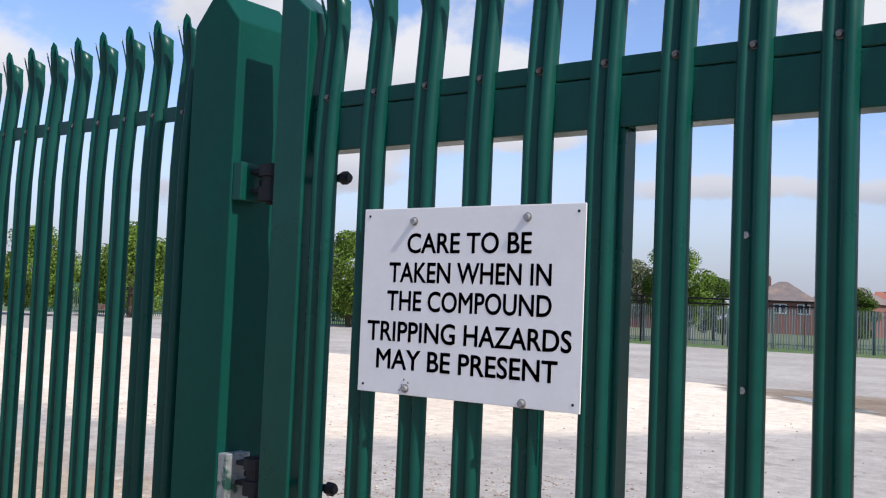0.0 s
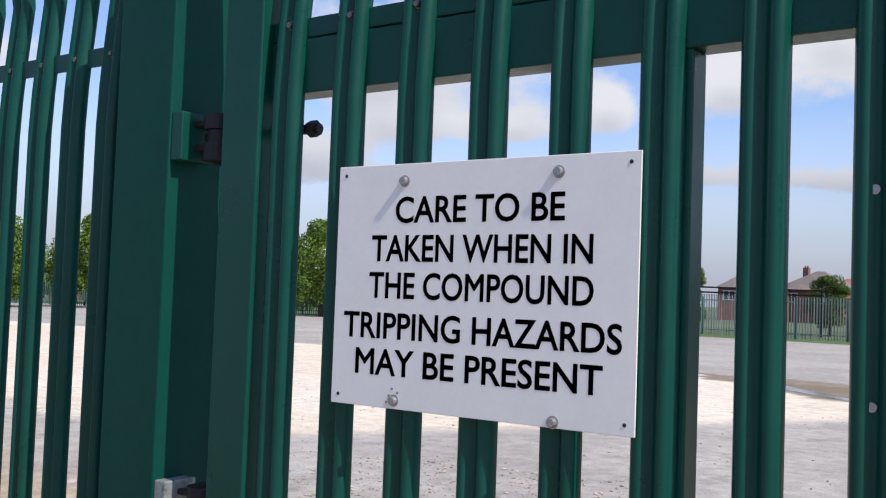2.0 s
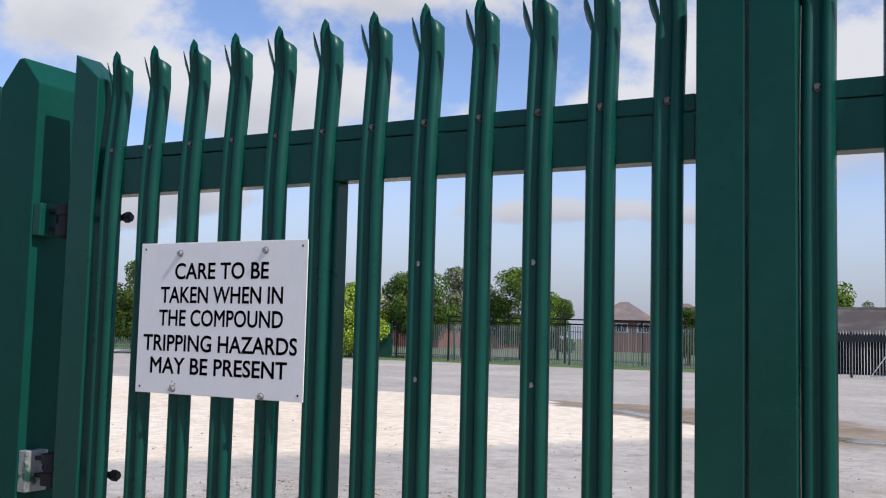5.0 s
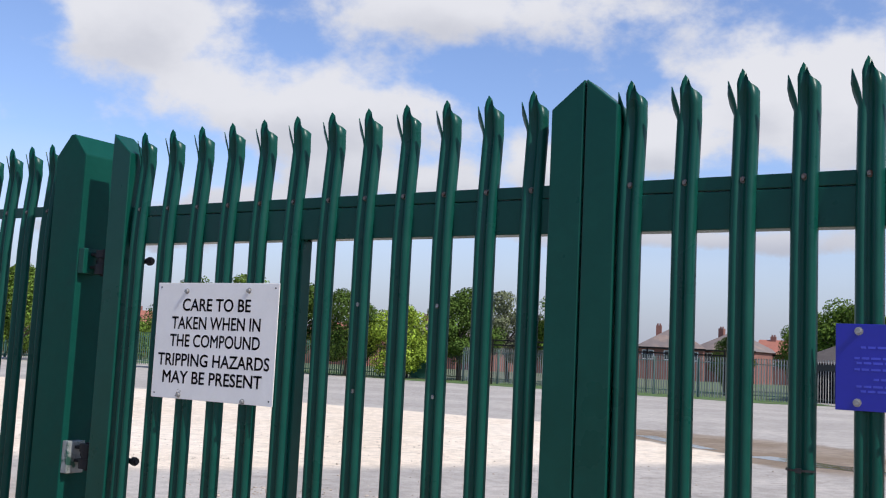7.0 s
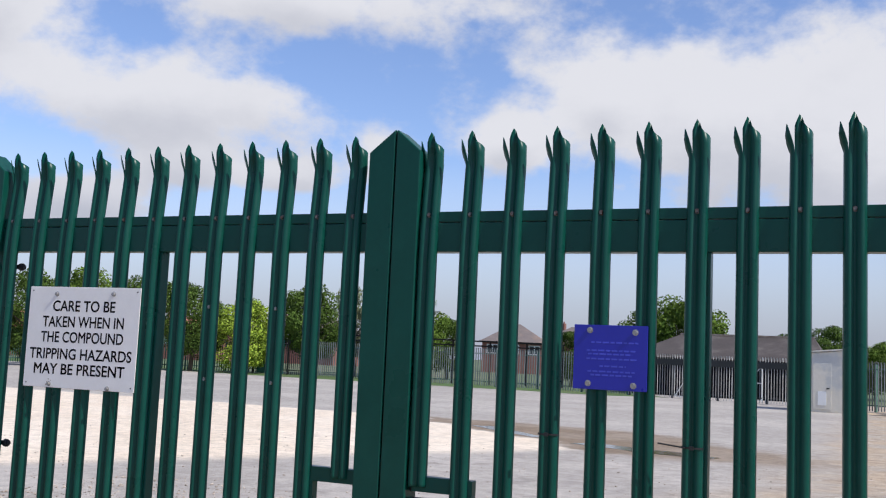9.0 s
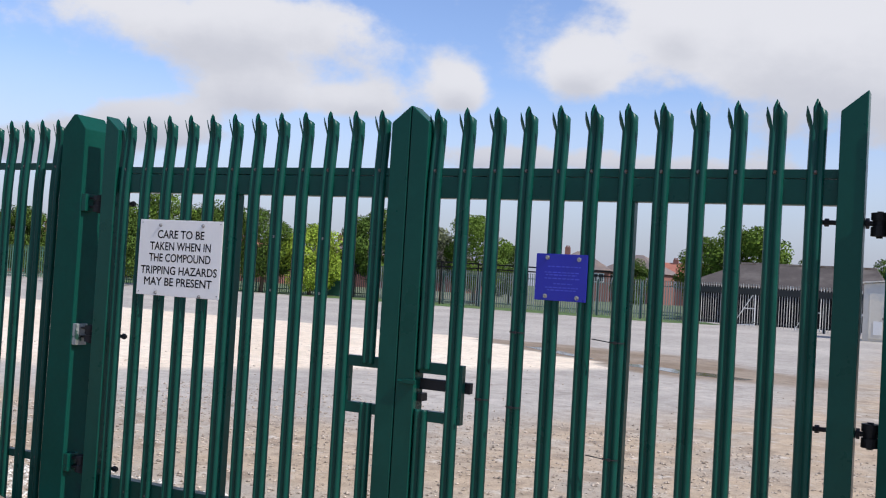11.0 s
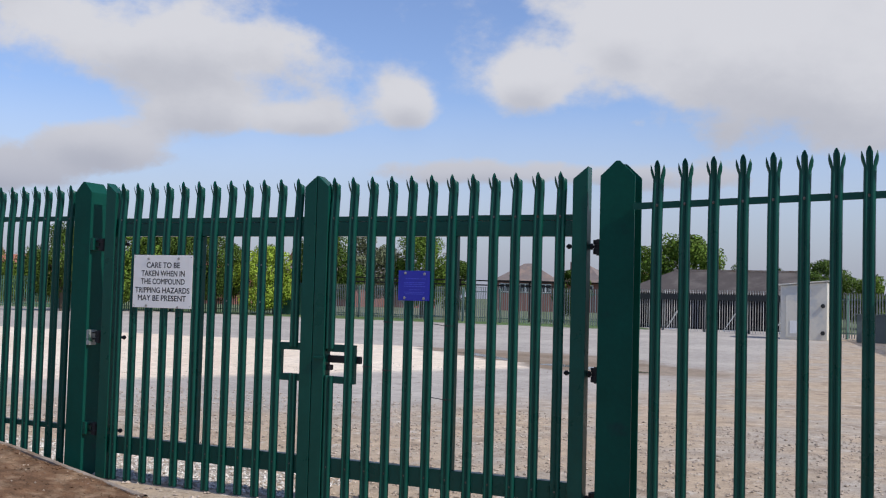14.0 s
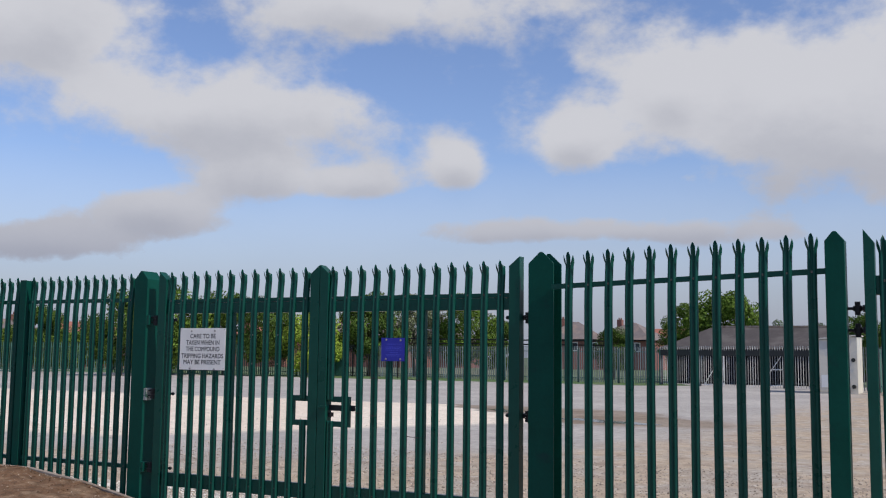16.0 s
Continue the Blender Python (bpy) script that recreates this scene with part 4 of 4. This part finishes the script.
def house(az, dist, w, d, eaves, ridge, roof, label, turn=0.0, chimneys=1, wins=3, hip=True):
    x, y = at(az, dist)
    hs = thing("house", (x, y, GZ), label, "house", "houses")
    hs.rotation_euler = (0, 0, turn)
    bm = B()
    box(bm, -w / 2, w / 2, -d / 2, d / 2, -0.2, eaves)
    part("wall", bm, BRICK, hs)
    bm = B()
    o = 0.35
    k = d * 0.45 if hip else 0.0
    c = [bm.verts.new(p) for p in ((-w / 2 - o, -d / 2 - o, eaves), (w / 2 + o, -d / 2 - o, eaves), (w / 2 + o, d / 2 + o, eaves), (-w / 2 - o, d / 2 + o, eaves),
                                   (-w / 2 + k, 0, ridge), (w / 2 - k, 0, ridge))]
    for f in ((0, 1, 5, 4), (2, 3, 4, 5), (1, 2, 5), (3, 0, 4), (3, 2, 1, 0)):
        bm.faces.new([c[i] for i in f])
    part("roof", bm, roof, hs)
    bm = B()
    box(bm, -w / 2 - o, w / 2 + o, -d / 2 - o - 0.08, -d / 2 - o, eaves - 0.12, eaves + 0.04)
    part("gutter", bm, NEARBLACK, hs)
    for i in range(chimneys):
        bm = B()
        cx = -w * 0.22 + i * w * 0.44
        box(bm, cx - 0.35, cx + 0.35, -0.35, 0.35, ridge - 0.9, ridge + 0.45)
        cyl(bm, (cx - .15, 0, ridge + .45), (cx - .15, 0, ridge + .70), 0.11, 8)
        cyl(bm, (cx + .15, 0, ridge + .45), (cx + .15, 0, ridge + .70), 0.11, 8)
        part("chimney", bm, BRICK, hs, "red brick chimney")
    for i in range(wins):
        wx = -w / 2 + w * (i + 0.5) / wins
        bm = B()
        box(bm, wx - 0.75, wx + 0.75, -d / 2 - 0.05, -d / 2 + 0.05, eaves - 1.55, eaves - 0.35)
        wn = part("window", bm, WHITEPAINT, hs, "white framed window")
        for sgn in (-1, 1):
            bm = B()
            box(bm, wx + sgn * 0.36 - 0.29, wx + sgn * 0.36 + 0.29, -d / 2 - 0.07, -d / 2 - 0.045, eaves - 1.45, eaves - 0.45)
            part("pane", bm, GLASSY, wn)
    return hs


house(-37.4, 132, 10, 8, 3.4, 5.2, REDROOF, "red brick house with a red tiled roof", 0.2)
house(-32.2, 140, 9, 8, 4.0, 6.4, ROOF, "red brick house with grey-brown hipped roof", 0.1, 1, 2)
house(-29.9, 138, 7.5, 8, 3.8, 6.2, ROOF, "red brick house half hidden by trees", -0.1, 1, 2)
house(-26.9, 142, 8, 7, 3.6, 6.0, ROOF, "red brick house behind the pale tree", 0.0, 1, 2)
house(-19.6, 140, 8.2, 8, 4.0, 6.5, ROOF, "red brick house with hipped roof and chimney", 0.25, 1, 3)
house(-16.4, 142, 8.2, 8, 4.0, 6.5, ROOF, "red brick house with brown hipped roof", -0.1, 1, 2)
house(-13.9, 146, 6.5, 6, 3.8, 5.8, REDROOF, "small house with orange-red roof", 0.1, 1, 2, False)
house(-52, 112, 14, 8, 2.6, 4.9, ROOF, "long pale house seen across the field", 0.5, 2, 4)
house(-47, 116, 12, 8, 2.6, 4.9, REDROOF, "distant house with a red roof", 0.4, 1, 4)

# ---- long shed, cabin and other things by the far corner ----


def long_shed():
    s = thing("long_shed", (-7.0, 62, GZ), "long low shed with grey fibre-cement hipped roof and blackened, shaded open front", "shed")
    w, d = 10.6, 7.0
    bm = B()
    # solid block, coloured near black for the shade inside the open front
    box(bm, -w / 2, w / 2, -d / 2, d / 2, -0.2, 2.35)
    part("wall", bm, NEARBLACK, s)
    bm = B()
    c = [bm.verts.new(p) for p in ((-w / 2 - .5, -d / 2 - .5, 2.25), (w / 2 + .5, -d / 2 - .5, 2.25), (w / 2 + .5, d / 2 + .5, 2.25), (-w / 2 - .5, d / 2 + .5, 2.25),
                                   (-w / 2 + 2.2, 0, 3.75), (w / 2 - .4, 0, 3.75))]
    for f in ((0, 1, 5, 4), (2, 3, 4, 5), (1, 2, 5), (3, 0, 4), (3, 2, 1, 0)):
        bm.faces.new([c[i] for i in f])
    part("roof", bm, SHEETROOF, s)
    bm = B()
    box(bm, -w / 2 + 2.2, w / 2 - .4, -0.12, 0.12, 3.72, 3.84)
    part("ridge_cap", bm, KERB, s, "pale ridge capping")
    return s


long_shed()


def goal_frame(x, y, turn):
    g = thing("steel_frame", (x, y, GZ), "white tubular steel frame stacked behind the black fence", "frame", "steel frames")
    g.rotation_euler = (0, 0, turn)
    for a, b in (((0, 0, 0), (0, 0, 2.0)), ((0, 0, 2.0), (-1.3, 0.5, 0)), ((-1.3, .5, 0), (0, 0, 0.1)), ((0, 0, 1.0), (-0.7, 0.25, 1.0))):
        bm = B()
        cyl(bm, a, b, 0.025, 8)
        part("tube", bm, WHITEPAINT, g)


goal_frame(-8.0, 55.5, 0.0)
goal_frame(-4.4, 55, 0.2)
goal_frame(-1.6, 54.6, 0.1)


def cabin():
    c = thing("site_cabin", (-0.35, 45.6, GZ), "pale grey steel site cabin with closed door", "cabin")
    bm = B()
    prism(bm, [(-1.05, 0), (1.05, 0), (1.05, 2.75), (-1.05, 2.55)], -1.2, 1.2, 0.02)
    part("body", bm, CABIN, c)
    bm = B()
    prism(bm, [(-1.15, 2.56), (1.12, 2.78), (1.12, 2.84), (-1.15, 2.62)], -1.3, 1.3, 0.005)
    part("roof", bm, CABIN, c)
    bm = B()
    box(bm, -0.80, -0.05, -1.235, -1.20, 0.12, 2.12, 0.006)
    dr = part("door", bm, CABIN, c, "grey flush cabin door")
    bm = B()
    box(bm, -0.25, -0.12, -1.26, -1.235, 1.0, 1.06)
    part("handle", bm, BLACKFENCE, dr)
    bm = B()
    box(bm, -0.60, -0.25, -1.25, -1.235, 0.3, 0.9)
    part("louvre", bm, WHITEPAINT, dr)
    for z in (0.35, 1.62):
        bm = B()
        cyl(bm, (0.86, -1.20, z), (0.86, -1.26, z), 0.10, 12)
        part("vent_cap", bm, BLACKFENCE, c, "round black vent cap")


cabin()
cab = thing("service_cabinet", (2.65, 44.2, GZ), "low grey-green steel service cabinet", "cabinet")
bm = B()
box(bm, -0.65, 0.62, -0.4, 0.4, 0, 1.25, 0.02)
part("body", bm, CABINET, cab)
bm = B()
box(bm, -0.69, 0.66, -0.44, 0.44, 1.25, 1.31, 0.01)
part("lid", bm, CABINET, cab)
post = thing("bollard", (3.55, 43.8, GZ), "slim white marker post by the cabinet", "post")
bm = B()
box(bm, -0.07, 0.07, -0.07, 0.07, 0, 1.6, 0.01)
part("shaft", bm, WHITEPAINT, post)
bm = B()
box(bm, -0.09, 0.09, -0.09, 0.09, 1.6, 1.75, 0.01)
part("cap", bm, KERB, post)
sail = thing("marker_panel", (3.3, 52.5, GZ), "tall white tapering panel beyond the fence", "panel")
bm = B()
prism(bm, [(-0.32, 2.3), (0.32, 2.3), (0.12, 3.9), (-0.02, 4.1)], -0.03, 0.03, 0.004)
part("panel", bm, WHITEPAINT, sail)
bm = B()
cyl(bm, (-0.05, 0.05, 0), (-0.05, 0.05, 2.5), 0.05, 8)
part("pole", bm, KERB, sail)


def lamp_post(az, dist, h):
    x, y = at(az, dist)
    lp = thing("street_lamp", (x, y, GZ), "slim pale street lamp column behind the far fence", "street lamp", "street lamps")
    bm = B()
    cyl(bm, (0, 0, 0), (0, 0, h), 0.07, 8, 0.045)
    part("column", bm, CABIN, lp)
    bm = B()
    cyl(bm, (0, 0, h), (0.7, 0, h + 0.12), 0.03, 6)
    box(bm, 0.6, 1.15, -0.1, 0.1, h + 0.06, h + 0.18)
    part("lantern", bm, CABIN, lp)


lamp_post(-40.6, 80, 6.2)
lamp_post(-24.8, 82, 5.0)


def mesh_fence():
    """Fine welded-wire panel that meets the palisade beyond the bank."""
    f = thing("mesh_fence", (-4.66, -0.16, GZ), "green welded wire mesh panel on a perforated steel post", "fence")
    bm = B()
    box(bm, -0.035, 0.035, -0.03, 0.03, -0.1, 2.56, 0.006)
    p = part("post", bm, GREEN_POST, f)
    for z in (0.4, 0.9, 1.4, 1.9, 2.4):
        bm = B()
        cyl(bm, (0, -0.034, z), (0, -0.026, z), 0.008, 8)
        part("clip_bolt", bm, STEEL, p)
    verts, faces = [], []

    def bar(x0, x1, z0, z1):
        o = len(verts)
        verts.extend([(x, y, z) for x in (x0, x1) for y in (-0.004, 0.0) for z in (z0, z1)])
        faces.extend([tuple(o + i for i in q) for q in ((0, 1, 3, 2), (4, 6, 7, 5), (0, 4, 5, 1), (2, 3, 7, 6))])
    for i in range(180):
        bar(-2.2, -0.03, 0.10 + i * 0.0135, 0.104 + i * 0.0135)
    for i in range(29):
        bar(-0.05 - i * 0.076, -0.046 - i * 0.076, 0.10, 2.53)
    me = bpy.data.meshes.new("wire_mesh")
    me.from_pydata(verts, [], faces)
    me.materials.append(GREEN)
    ob = new("wire_mesh", me)
    ob.parent = f
    ob["kind"] = "stuff"


mesh_fence()


def barrier_rail():
    """Dark rail on posts beyond the far fence."""
    (ax, ay), (bx, by) = at(-29.5, 68), at(-17.5, 70)
    r = thing("barrier_rail", (ax, ay, GZ), "long dark rail on slim posts behind the far fence", "barrier")
    d = Vector((bx - ax, by - ay, 0))
    r.rotation_euler = (0, 0, math.atan2(d.y, d.x))
    for z in (2.72, 2.42):
        bm = B()
        box(bm, 0, d.length, -0.05, 0.05, z, z + 0.09)
        part("rail", bm, NEARBLACK, r)
    for i in range(7):
        bm = B()
        x = d.length * i / 6
        box(bm, x - 0.05, x + 0.05, -0.05, 0.05, 0, 2.8)
        part("post", bm, NEARBLACK, r)


barrier_rail()
